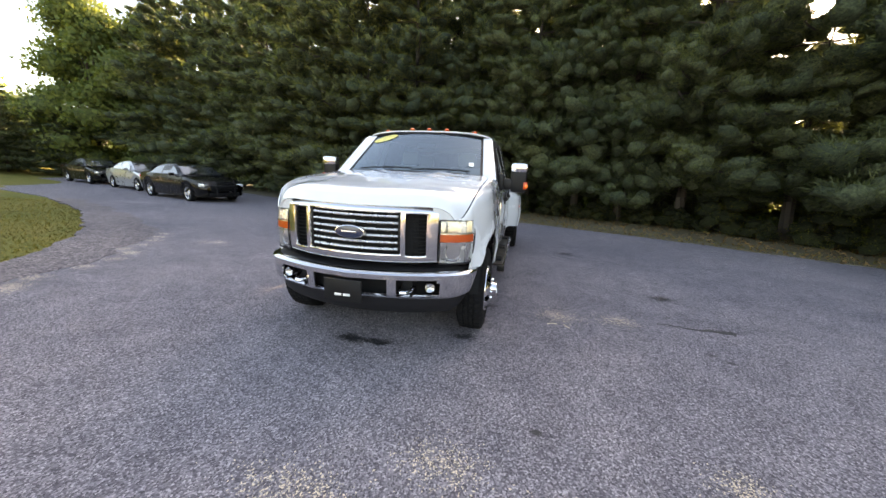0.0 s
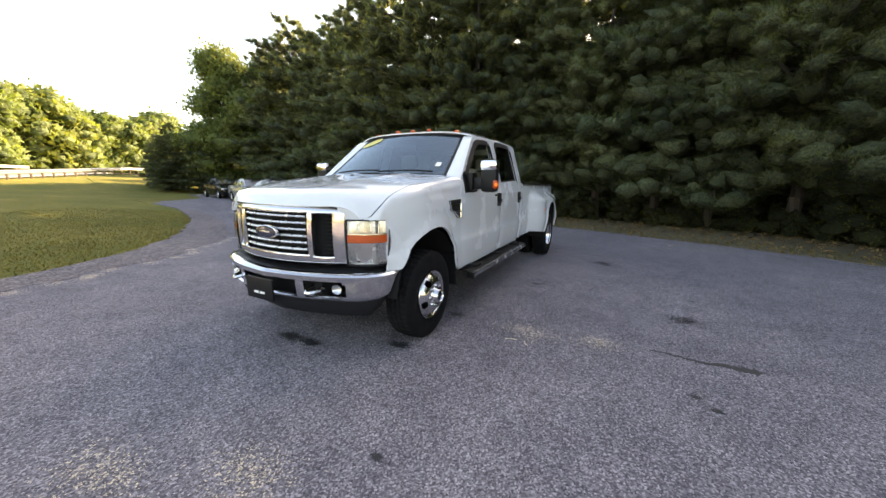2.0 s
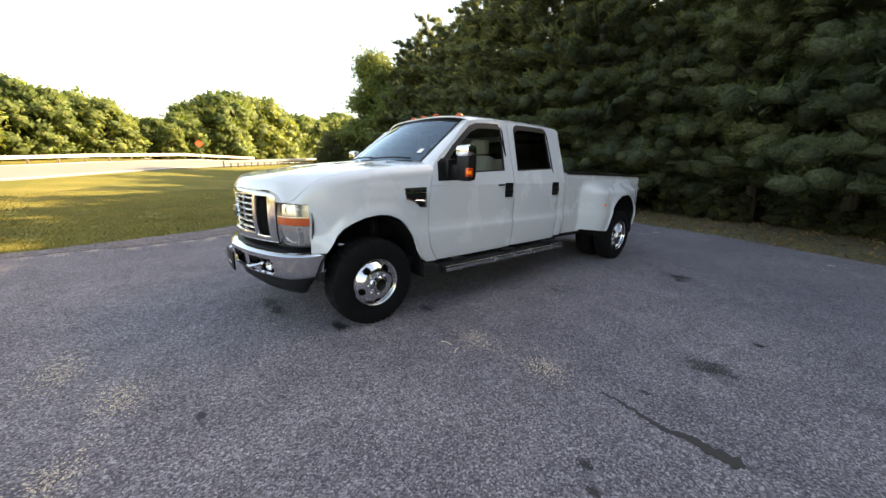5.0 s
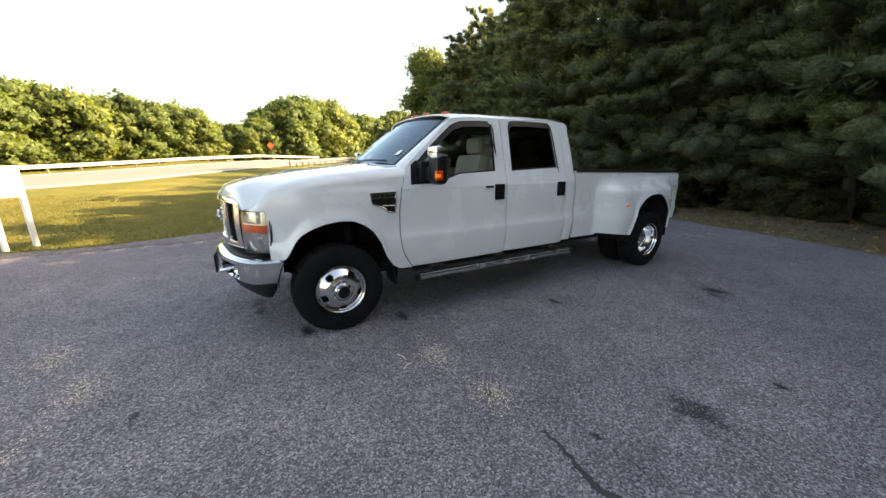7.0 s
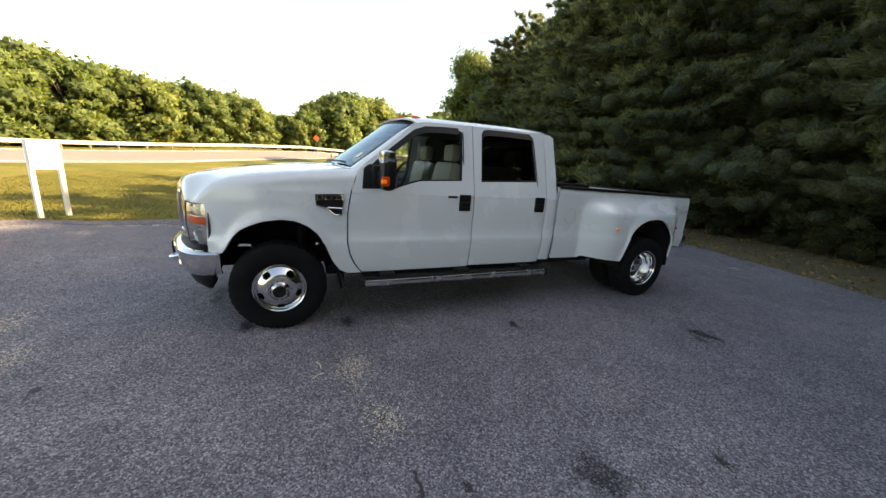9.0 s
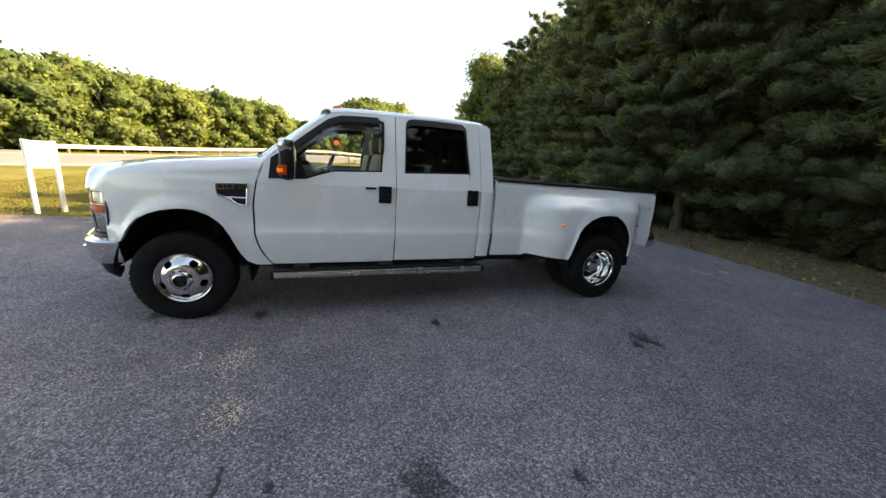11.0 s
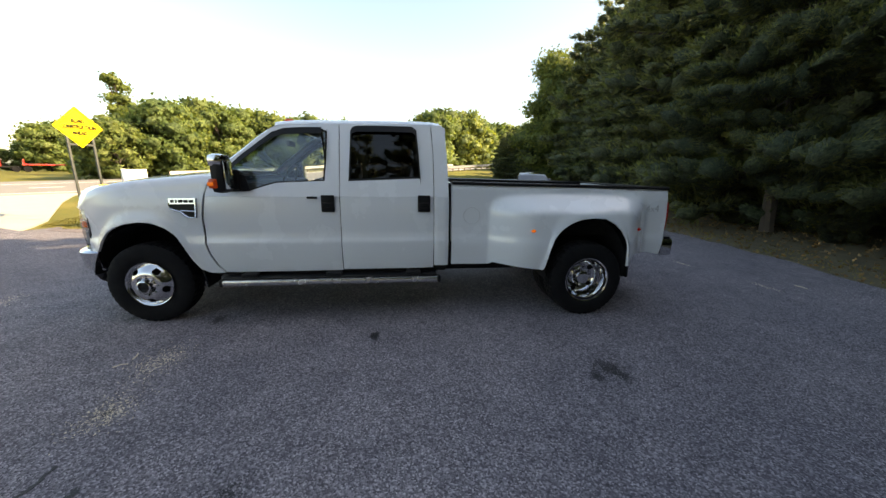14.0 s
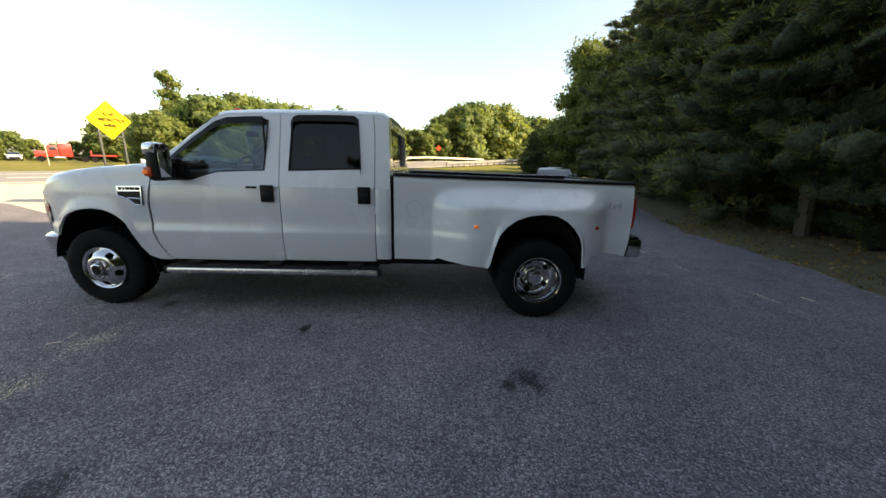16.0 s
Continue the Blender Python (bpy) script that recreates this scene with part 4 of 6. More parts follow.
def flare(y, z):
    a = math.sin(math.pi / 2 * min(1, max(0, (y - 3.335 - 0.07 * max(0, (z - 1.05) / 0.25) ** 2) / 0.46)))
    b = math.sin(math.pi / 2 * min(1, max(0, (5.08 - y) / 0.34)))
    s = a * b
    t = min(1, max(0, (1.31 - z) / 0.22))
    lip = 0.022 * math.exp(-((z - curve(y, BED_LOW)) / 0.09) ** 2) if 3.86 < y < 4.84 else 0
    body = 0.985 + 0.013 / (1 + math.exp((z - 0.832) / 0.011)) - 0.02 * max(0, 0.75 - z) / 0.2
    return body + 0.205 * s * (t * t * (3 - 2 * t)) * (0.93 + 0.07 * math.sin(math.pi * min(1, max(0, (z - 0.5) / 0.7)))) + lip


def bed():
    sides = []
    for sd in (-1, 1):
        bm = bmesh.new()
        ys = spread([2.948, 3.30, 3.45, 3.88, 3.90, 3.93, 3.97, 4.03, 4.12, 4.24, 4.38, 4.50, 4.60, 4.68, 4.735, 4.775, 4.795, 4.805, 4.86, 4.89, 5.10, 5.30], 0.03)

        def fn(u, v):
            y = ys[round(u * (len(ys) - 1))]
            z = lerp(curve(y, BED_LOW), lerp(1.392, 1.35, (y - 2.94) / 2.36), v)
            x = flare(y, z) - 0.03 * max(0, v - 0.95) / 0.05
            yy = y + (0.03 * max(0, (y - 5.2) / 0.1) * math.sin(math.pi * (z - 0.6) / 0.8))
            return (sd * x, yy, z)

        surf(bm, fn, len(ys) - 1, 30, thick=0.02)
        s = part("bed_side", bm, PAINT, TRUCK, "white bed side with flared dual-wheel fender")
        sides.append(s)
        bm = bmesh.new()
        surf(bm, lambda u, v: (sd * lerp(0.62, 1.15, v), 4.36 + 0.44 * math.cos(math.pi * (1.05 - 1.10 * u)), 0.50 + 0.55 * math.sin(math.pi * (1.05 - 1.10 * u))), 22, 3)
        part("wheel_arch_liner", bm, DARK, s, "black wheel arch liner")
        part("arch_back", new_box((sd * 0.90, 4.822, 0.78), (0.50, 0.02, 0.46), 0.004), DARK, s)
        part("arch_wall", new_box((sd * 0.605, 4.36, 0.77), (0.02, 1.0, 0.58), 0.004), DARK, s)
        for y, m, l in ((3.75, AMBER_LIT, "small lit amber side marker"), (4.92, REDLENS, "small red side marker")):
            bm = bmesh.new()
            lathe(bm, [(0.0, 0.023), (0.008, 0.021), (0.014, 0.0001)], 14)
            bmesh.ops.transform(bm, matrix=Matrix.Translation((sd * flare(y, 0.93), y, 0.93)) @ Matrix.Diagonal((sd, 1.1, 0.7, 1)), verts=bm.verts)
            part("side_marker", bm, m, s, l)
        if sd > 0:
            bm = bmesh.new()
            lathe(bm, [(0.0, 0.0858), (0.0012, 0.085), (0.0012, 0.084), (0.0, 0.0832)], 32)
            bmesh.ops.transform(bm, matrix=Matrix.Translation((0.986, 3.155, 1.06)), verts=bm.verts)
            part("fuel_flap", bm, GALV, s, "round fuel flap seam")
            w = words("4x4", 0.10, DECAL, s, "grey four-wheel-drive decal")
            w.matrix_basis = Matrix.Translation((flare(4.97, 1.14) + 0.004, 5.09, 1.14)) @ Matrix.Rotation(radians(90), 4, "Z") @ Matrix.Rotation(radians(90), 4, "X")
        bm = bmesh.new()
        surf(bm, lambda u, v: (sd * (0.875 + 0.118 * math.sin(math.pi * (v - 0.1) * 0.62)), lerp(2.945, 5.31, u), lerp(1.398, 1.356, u) + 0.012 * math.sin(math.pi * v) - 0.02 * max(0, v - 0.85) / 0.15), 6, 8, thick=0.012)
        part("rail_cap", bm, PLASTIC, s, "black plastic bed rail cap")
        part("bed_wall", new_box((sd * 0.87, 4.12, 1.10), (0.02, 2.3, 0.54), 0.005), DARK, s, "dark bed liner wall")
        # tail lamp
        bm = bmesh.new()
        surf(bm, lambda u, v: (sd * (lerp(0.975, 0.80, u ** 1.8) + 0.004), lerp(5.325, 5.395, min(1, u * 1.6)) + 0.012 * math.sin(math.pi * v), lerp(0.90, 1.20, v)), 8, 8, thick=0.02)
        tl = part("tail_lamp", bm, REDLENS, TRUCK, "red tail lamp")
        part("reverse_lamp", new_box((sd * 0.90, 5.355, 0.955), (0.10, 0.03, 0.07), 0.008), LENS, tl, "clear reversing lamp")
        # mud flap behind
        part("rear_mud_flap", new_box((sd * 0.93, 4.84, 0.50), (0.44, 0.018, 0.18), 0.006), RUBBER, TRUCK, "black rubber mud flap")
    part("bed_floor", new_box((0, 4.12, 0.85), (1.74, 2.34, 0.03), 0.005), DARK, TRUCK, "dark bed liner floor")
    # Dark strip added between cab and bed, its colour standing for the gap's shade.
    part("gap_shade", new_box((0, 2.932, 0.98), (1.90, 0.02, 0.80), 0.004), DARK, TRUCK)
    part("bed_front", new_box((0, 2.955, 1.09), (1.90, 0.025, 0.60), 0.006), PAINT, TRUCK)
    bm = bmesh.new()
    surf(bm, lambda u, v: (1.72 * (u - 0.5), 5.315 + 0.02 * math.sin(math.pi * v), lerp(0.66, 1.345, v)), 12, 10, thick=0.04)
    t = part("tailgate", bm, PAINT, TRUCK, "white tailgate")
    part("tailgate_cap", new_box((0, 5.31, 1.352), (1.72, 0.07, 0.02), 0.008), PLASTIC, t)
    part("tailgate_handle", new_box((0, 5.345, 1.20), (0.26, 0.03, 0.10), 0.012), PLASTIC, t, "black tailgate handle")
    # rear bumper
    bm = new_box((0, 5.425, 0.69), (1.90, 0.155, 0.205), 0.045)
    rb = part("rear_bumper", bm, CHROME, TRUCK, "chrome rear step bumper")
    part("bumper_pad", new_box((0, 5.39, 0.80), (1.86, 0.15, 0.022), 0.008), PLASTIC, rb, "black bumper step pad")
    part("hitch", new_box((0, 5.42, 0.52), (0.10, 0.25, 0.10), 0.01), DARK, rb, "dark hitch receiver")


def words(text, size, mat, parent, label="", bold=0.0):
    """Lettering in the built-in font, as a thin mesh."""
    cu = bpy.data.curves.new("lettering", "FONT")
    cu.body, cu.size, cu.extrude, cu.align_x, cu.align_y, cu.offset = text, size, 0.002, "CENTER", "CENTER", bold
    tmp = bpy.data.objects.new("lettering", cu)
    scene.collection.objects.link(tmp)
    me = bpy.data.meshes.new_from_object(tmp.evaluated_get(bpy.context.evaluated_depsgraph_get()))
    bpy.data.objects.remove(tmp)
    bpy.data.curves.remove(cu)
    me.materials.clear()
    me.materials.append(mat)
    ob = new("lettering", me)
    ob.parent = parent
    if label:
        ob["label"] = label
    return ob


def tyre(bm, x0, x1, r=0.40):
    """One skin: smooth side walls, lugs rising from the tread all round."""
    w = x1 - x0
    prof = [(x0 + 0.03, 0.205), (x0 + 0.008, 0.24), (x0, 0.30), (x0 + 0.006, 0.35), (x0 + 0.016, r - 0.022), (x0 + 0.026, r - 0.008), (x0 + 0.07, r - 0.003), (x0 + 0.078, r - 0.012), (x0 + 0.086, r - 0.002),
            (x0 + w / 2 - 0.006, r - 0.001), (x0 + w / 2, r - 0.011), (x0 + w / 2 + 0.006, r - 0.001), (x1 - 0.086, r - 0.002), (x1 - 0.078, r - 0.012), (x1 - 0.07, r - 0.003), (x1 - 0.026, r - 0.008), (x1 - 0.016, r - 0.022),
            (x1 - 0.006, 0.35), (x1, 0.30), (x1 - 0.008, 0.24), (x1 - 0.03, 0.205)]
    rings = lathe(bm, prof, 168)
    for i, ring in enumerate(rings):
        if 4 <= i <= 16:
            shift = 2 if i > 10 else 0
            for k, v in enumerate(ring):
                if (k + shift) % 4 == 0:
                    f = 1 - 0.009 / r
                    v.co.y *= f
                    v.co.z *= f


def front_wheel(sd):
    """Front wheel: polished dish standing out to a hub."""
    w = new("front_wheel")
    w.parent = TRUCK
    w.matrix_basis = Matrix.Translation((0, 0.0, 0.398)) @ Matrix.Rotation(0 if sd > 0 else math.pi, 4, "Z")
    bm = bmesh.new()
    tyre(bm, 0.745, 0.99)
    part("tyre", bm, RUBBER, w, "black all-terrain tyre")
    prof = [(0.80, 0.20), (0.955, 0.212), (0.972, 0.222), (0.978, 0.236), (0.966, 0.240), (0.962, 0.226), (0.958, 0.216), (0.962, 0.208), (0.972, 0.198), (0.985, 0.184), (0.996, 0.170), (1.005, 0.157), (1.012, 0.146), (1.016, 0.132), (1.018, 0.118), (1.018, 0.100)]
    prof = [(a + 0.012, r * 0.92) for a, r in prof]
    N = 120

    def holes(i, k):
        if not 8 <= i <= 12:
            return False
        th = ((k + 0.5) / N * 5) % 1.0 - 0.5
        rad = (prof[i][1] + prof[i + 1][1]) / 2
        return ((th * 2 * math.pi / 5 * rad) / 0.034) ** 2 + ((rad - 0.159) / 0.024) ** 2 < 1

    bm = bmesh.new()
    lathe(bm, prof, N, skip=holes)
    bmesh.ops.rotate(bm, cent=(0, 0, 0), matrix=Matrix.Rotation(radians(20), 3, "X"), verts=bm.verts)
    rim = part("rim", bm, CHROME, w, "polished dish wheel with oval holes")
    bm = bmesh.new()
    lathe(bm, [(0.93, 0.0001), (0.93, 0.215)], 32)
    part("rim_back", bm, DARK, rim)
    bm = bmesh.new()
    lathe(bm, [(1.016, 0.112), (1.022, 0.105), (1.024, 0.080), (1.030, 0.074), (1.062, 0.068), (1.078, 0.062), (1.082, 0.052), (1.074, 0.048), (1.060, 0.044)], 40)
    part("hub", bm, CHROME, rim, "chrome wheel hub")
    bm = bmesh.new()
    lathe(bm, [(1.058, 0.046), (1.066, 0.030), (1.068, 0.0001)], 24)
    part("hub_cap", bm, PLASTIC, rim, "black hub centre")
    for k in range(8):
        a = 2 * math.pi * k / 8
        bm = bmesh.new()
        rod(bm, (1.016, 0.095 * math.cos(a), 0.095 * math.sin(a)), (1.046, 0.095 * math.cos(a), 0.095 * math.sin(a)), 0.0125, 0.010, 8)
        part("wheel_nut", bm, CHROME, rim)


def rear_wheels(sd):
    """Dual rear wheels: a deep polished dish outside, a plain wheel within."""
    w = new("rear_wheel")
    w.parent = TRUCK
    w.matrix_basis = Matrix.Translation((0, 4.379, 0.398)) @ Matrix.Rotation(0 if sd > 0 else math.pi, 4, "Z")
    for a, b, l in ((0.925, 1.175, "outer black tyre"), (0.60, 0.85, "inner black tyre")):
        bm = bmesh.new()
        tyre(bm, a, b)
        part("tyre", bm, RUBBER, w, l)
    prof = [(1.155, 0.240), (1.168, 0.236), (1.164, 0.226), (1.145, 0.216), (1.12, 0.207), (1.06, 0.198), (1.01, 0.190), (0.995, 0.178), (0.985, 0.162), (0.980, 0.148), (0.982, 0.132), (0.992, 0.118), (1.0, 0.105)]
    N = 120

    def holes(i, k):
        if not 6 <= i <= 10:
            return False
        th = ((k + 0.5) / N * 5) % 1.0 - 0.5
        rad = (prof[i][1] + prof[i + 1][1]) / 2
        return ((th * 2 * math.pi / 5 * rad) / 0.033) ** 2 + ((rad - 0.156) / 0.024) ** 2 < 1

    bm = bmesh.new()
    lathe(bm, prof, N, skip=holes)
    rim = part("rim", bm, CHROME, w, "deep polished dish wheel")
    bm = bmesh.new()
    lathe(bm, [(0.95, 0.0001), (0.95, 0.20)], 32)
    part("rim_back", bm, DARK, rim)
    bm = bmesh.new()
    lathe(bm, [(0.998, 0.112), (1.004, 0.088), (1.01, 0.078), (1.06, 0.073), (1.085, 0.064), (1.09, 0.04), (1.09, 0.0001)], 40)
    part("hub", bm, CHROME, rim, "chrome wheel hub")
    for k in range(8):
        a = 2 * math.pi * k / 8
        bm = bmesh.new()
        rod(bm, (0.998, 0.098 * math.cos(a), 0.098 * math.sin(a)), (1.03, 0.098 * math.cos(a), 0.098 * math.sin(a)), 0.0125, 0.010, 8)
        part("wheel_nut", bm, CHROME, rim)


def wing_mirror(sd):
    m = part("wing_mirror", new_box((sd * 1.18, 0.875, 1.455), (0.18, 0.115, 0.32), 0.045), PLASTIC, TRUCK, "black towing mirror with chrome cap")
    bm = bmesh.new()
    box(bm, (sd * 1.18, 0.868, 1.572), (0.19, 0.124, 0.115), 0.045)
    part("mirror_cap", bm, CHROME, m, "chrome mirror cap")
    part("mirror_glass", new_box((sd * 1.18, 0.934, 1.45), (0.14, 0.006, 0.24), 0.002), CHROME, m, "mirror glass")
    bm = bmesh.new()
    for z in (1.355, 1.42):
        tube(bm, [(sd * 0.95, 0.86, z), (sd * 1.03, 0.86, z), (sd * 1.13, 0.85, z + 0.005)], 0.024, 8)
    box(bm, (sd * 0.985, 0.86, 1.405), (0.07, 0.15, 0.19), 0.025)
    box(bm, (sd * 1.06, 0.862, 1.388), (0.13, 0.07, 0.125), 0.025)
    part("mirror_arm", bm, PLASTIC, m, "black mirror arm")
    lamp = part("mirror_lamp", new_box((sd * 1.258, 0.842, 1.378), (0.044, 0.068, 0.082), 0.012), AMBER_DEEP, m, "amber mirror lamp")
    part("bulb", new_box((sd * 1.272, 0.825, 1.375), (0.03, 0.05, 0.035), 0.01), AMBER_LIT, lamp, "lit amber bulb")


def running_board(sd):
    bm = bmesh.new()
    pr = [(1.03, 0.455), (1.075, 0.458), (1.102, 0.448), (1.110, 0.425), (1.102, 0.40), (1.07, 0.39), (1.03, 0.395)]
    ends = [[bm.verts.new((sd * x, y, z)) for x, z in pr] for y in (0.71, 2.79)]
    for k in range(7):
        bm.faces.new((ends[0][k], ends[0][(k + 1) % 7], ends[1][(k + 1) % 7], ends[1][k]))
    bm.faces.new(ends[0][::-1])
    bm.faces.new(ends[1])
    r = part("running_board", bm, STEEL, TRUCK, "bright metal running board")
    part("tread_strip", new_box((sd * 1.000, 1.75, 0.463), (0.160, 2.08, 0.012), 0.003), PLASTIC, r, "black step surface")
    for y in (0.705, 2.81):
        part("end_cap", new_box((sd * 1.068, y, 0.425), (0.085, 0.035, 0.07), 0.012), PLASTIC, r, "black end cap")
    for y in (0.95, 1.75, 2.55):
        bm = bmesh.new()
        box(bm, (sd * 0.96, y, 0.47), (0.20, 0.15, 0.06), 0.015)
        part("bracket", bm, DARK, r, "black bracket")
    part("sill", new_box((sd * 0.905, 1.75, 0.495), (0.05, 2.30, 0.06), 0.015), DARK, TRUCK, "dark underside sill")


for s in (1, -1):
    front_fender(s)
    headlight(s)
    doors(s)
    front_wheel(s)
    rear_wheels(s)
    wing_mirror(s)
    running_board(s)
bonnet()
grille()
front_bumper()
cab()
bed()
# frame, axles, underside
for sd in (-1, 1):
    part("frame_rail", new_box((sd * 0.44, 2.2, 0.56), (0.09, 6.0, 0.17), 0.02), DARK, TRUCK)
part("front_axle", new_rod((-0.75, 0, 0.39), (0.75, 0, 0.39), 0.055), DARK, TRUCK)
part("rear_axle", new_rod((-0.95, 4.379, 0.39), (0.95, 4.379, 0.39), 0.06), DARK, TRUCK)
bm = bmesh.new()
bmesh.ops.create_uvsphere(bm, u_segments=16, v_segments=10, radius=0.19, matrix=Matrix.Translation((0, 4.379, 0.39)))
part("differential", bm, DARK, TRUCK)
part("engine_bay", new_box((0, -0.1, 0.95), (1.0, 1.2, 0.55), 0.05), DARK, TRUCK)
# Unseen slab, added to block sky and darken the ground beneath.
part("shade_slab", new_box((0, 2.05, 0.50), (1.70, 3.3, 0.10), 0.03), DARK, TRUCK)
part("gearbox", new_box((0, 1.4, 0.55), (0.5, 1.4, 0.28), 0.05), DARK, TRUCK)
part("fuel_tank", new_box((0.18, 3.3, 0.58), (0.5, 0.9, 0.26), 0.05), DARK, TRUCK)
part("exhaust", new_rod((-0.35, 2.2, 0.48), (-0.35, 5.3, 0.5), 0.045), DARK, TRUCK)
part("shock_absorber", new_rod((0.62, 0.18, 0.42), (0.58, 0.2, 0.90), 0.04), GREYPLASTIC, TRUCK)


# ---- trees and plants ----
def blades(rng, centres, dirs, per, length, width, spread):
    """Thin pointed leaves in tufts: for each centre, `per` triangles fanned round its direction."""
    n = len(centres)
    c = np.repeat(centres, per, axis=0)
    d = np.repeat(dirs, per, axis=0) + rng.normal(0, spread, (n * per, 3))
    d /= np.linalg.norm(d, axis=1)[:, None] + 1e-9
    side = np.cross(d, rng.normal(0, 1, (n * per, 3)))
    side /= np.linalg.norm(side, axis=1)[:, None] + 1e-9
    ln = length * rng.uniform(0.6, 1.25, (n * per, 1))
    w = width * rng.uniform(0.7, 1.3, (n * per, 1))
    v = np.stack([c - side * w * 0.5, c + side * w * 0.5, c + d * ln], axis=1).reshape(-1, 3)
    return v


def leaf_quads(rng, centres, size):
    n = len(centres)
    a = rng.normal(0, 1, (n, 3))
    a /= np.linalg.norm(a, axis=1)[:, None]
    b = np.cross(a, rng.normal(0, 1, (n, 3)))
    b /= np.linalg.norm(b, axis=1)[:, None]
    s = size * rng.uniform(0.6, 1.3, (n, 1))
    v = np.stack([centres - a * s, centres - b * s * 0.55, centres + a * s, centres + b * s * 0.55], axis=1).reshape(-1, 3)
    return v


def leaf_tris(rng, centres, size):
    """Pointed leaves, three corners each, lying every way."""
    n = len(centres)
    a = rng.normal(0, 1, (n, 3))
    a /= np.linalg.norm(a, axis=1)[:, None]
    b = np.cross(a, rng.normal(0, 1, (n, 3)))
    b /= np.linalg.norm(b, axis=1)[:, None]
    s = size * rng.uniform(0.6, 1.3, (n, 1))
    return np.stack([centres + a * s, centres - a * s * 0.6 - b * s * 0.62, centres - a * s * 0.6 + b * s * 0.62], axis=1).reshape(-1, 3)


def fast_mesh(name, verts, k, mat, normals=None):
    """A mesh of separate k-cornered faces; normals: a soft direction for each face."""
    verts = np.asarray(verts, dtype=np.float32).reshape(-1, k, 3)
    if normals is not None:
        g = np.cross(verts[:, 1] - verts[:, 0], verts[:, 2] - verts[:, 0])
        turn = (g * normals).sum(1) < 0
        verts[turn] = verts[turn][:, ::-1]
    n = len(verts) * k
    me = bpy.data.meshes.new(name)
    me.vertices.add(n)
    me.vertices.foreach_set("co", verts.ravel())
    me.loops.add(n)
    me.loops.foreach_set("vertex_index", np.arange(n, dtype=np.int32))
    me.polygons.add(n // k)
    me.polygons.foreach_set("loop_start", np.arange(0, n, k, dtype=np.int32))
    me.update(calc_edges=True)
    if normals is not None:
        g = np.cross(verts[:, 1] - verts[:, 0], verts[:, 2] - verts[:, 0])
        g /= np.linalg.norm(g, axis=1)[:, None] + 1e-9
        soft = 0.35 * g + normals
        soft /= np.linalg.norm(soft, axis=1)[:, None] + 1e-9
        me.polygons.foreach_set("use_smooth", np.ones(n // k, dtype=bool))
        me.normals_split_custom_set_from_vertices(np.repeat(soft, k, axis=0).tolist())
    me.materials.append(mat)
    return me


def ball_grid(fine):
    """Corners and triangles of a small round ball, the seed of every inner mass."""
    bm = bmesh.new()
    bmesh.ops.create_icosphere(bm, subdivisions=fine, radius=1.0)
    v = np.array([p.co[:] for p in bm.verts])
    f = np.array([[q.index for q in t.verts] for t in bm.faces])
    bm.free()
    return v, f


BALLS = {1: ball_grid(1), 2: ball_grid(2)}


def masses(name, rng, centres, sizes, yaw, mat, rough=0.24, fine=1):
    """Lumpy inner masses, each stretched by its three sizes and turned by its yaw."""
    ball, tris = BALLS[fine]
    n, k = len(centres), len(ball)
    v = np.repeat(ball[None], n, axis=0) * (1 + rng.normal(0, rough, (n, k, 1))) * sizes[:, None, :]
    c, s = np.cos(yaw)[:, None], np.sin(yaw)[:, None]
    v = np.stack([v[..., 0] * c - v[..., 1] * s, v[..., 0] * s + v[..., 1] * c, v[..., 2] + 0.16 * v[..., 0]], axis=-1) + centres[:, None, :]
    v[..., 2] = np.maximum(v[..., 2], 0.10)
    f = (tris[None] + (np.arange(n) * k)[:, None, None]).reshape(-1, 3)
    me = bpy.data.meshes.new(name)
    me.vertices.add(n * k)
    me.vertices.foreach_set("co", v.astype(np.float32).ravel())
    me.loops.add(len(f) * 3)
    me.loops.foreach_set("vertex_index", f.astype(np.int32).ravel())
    me.polygons.add(len(f))
    me.polygons.foreach_set("loop_start", np.arange(0, len(f) * 3, 3, dtype=np.int32))
    me.update(calc_edges=True)
    me.shade_smooth()
    me.materials.append(mat)
    return me


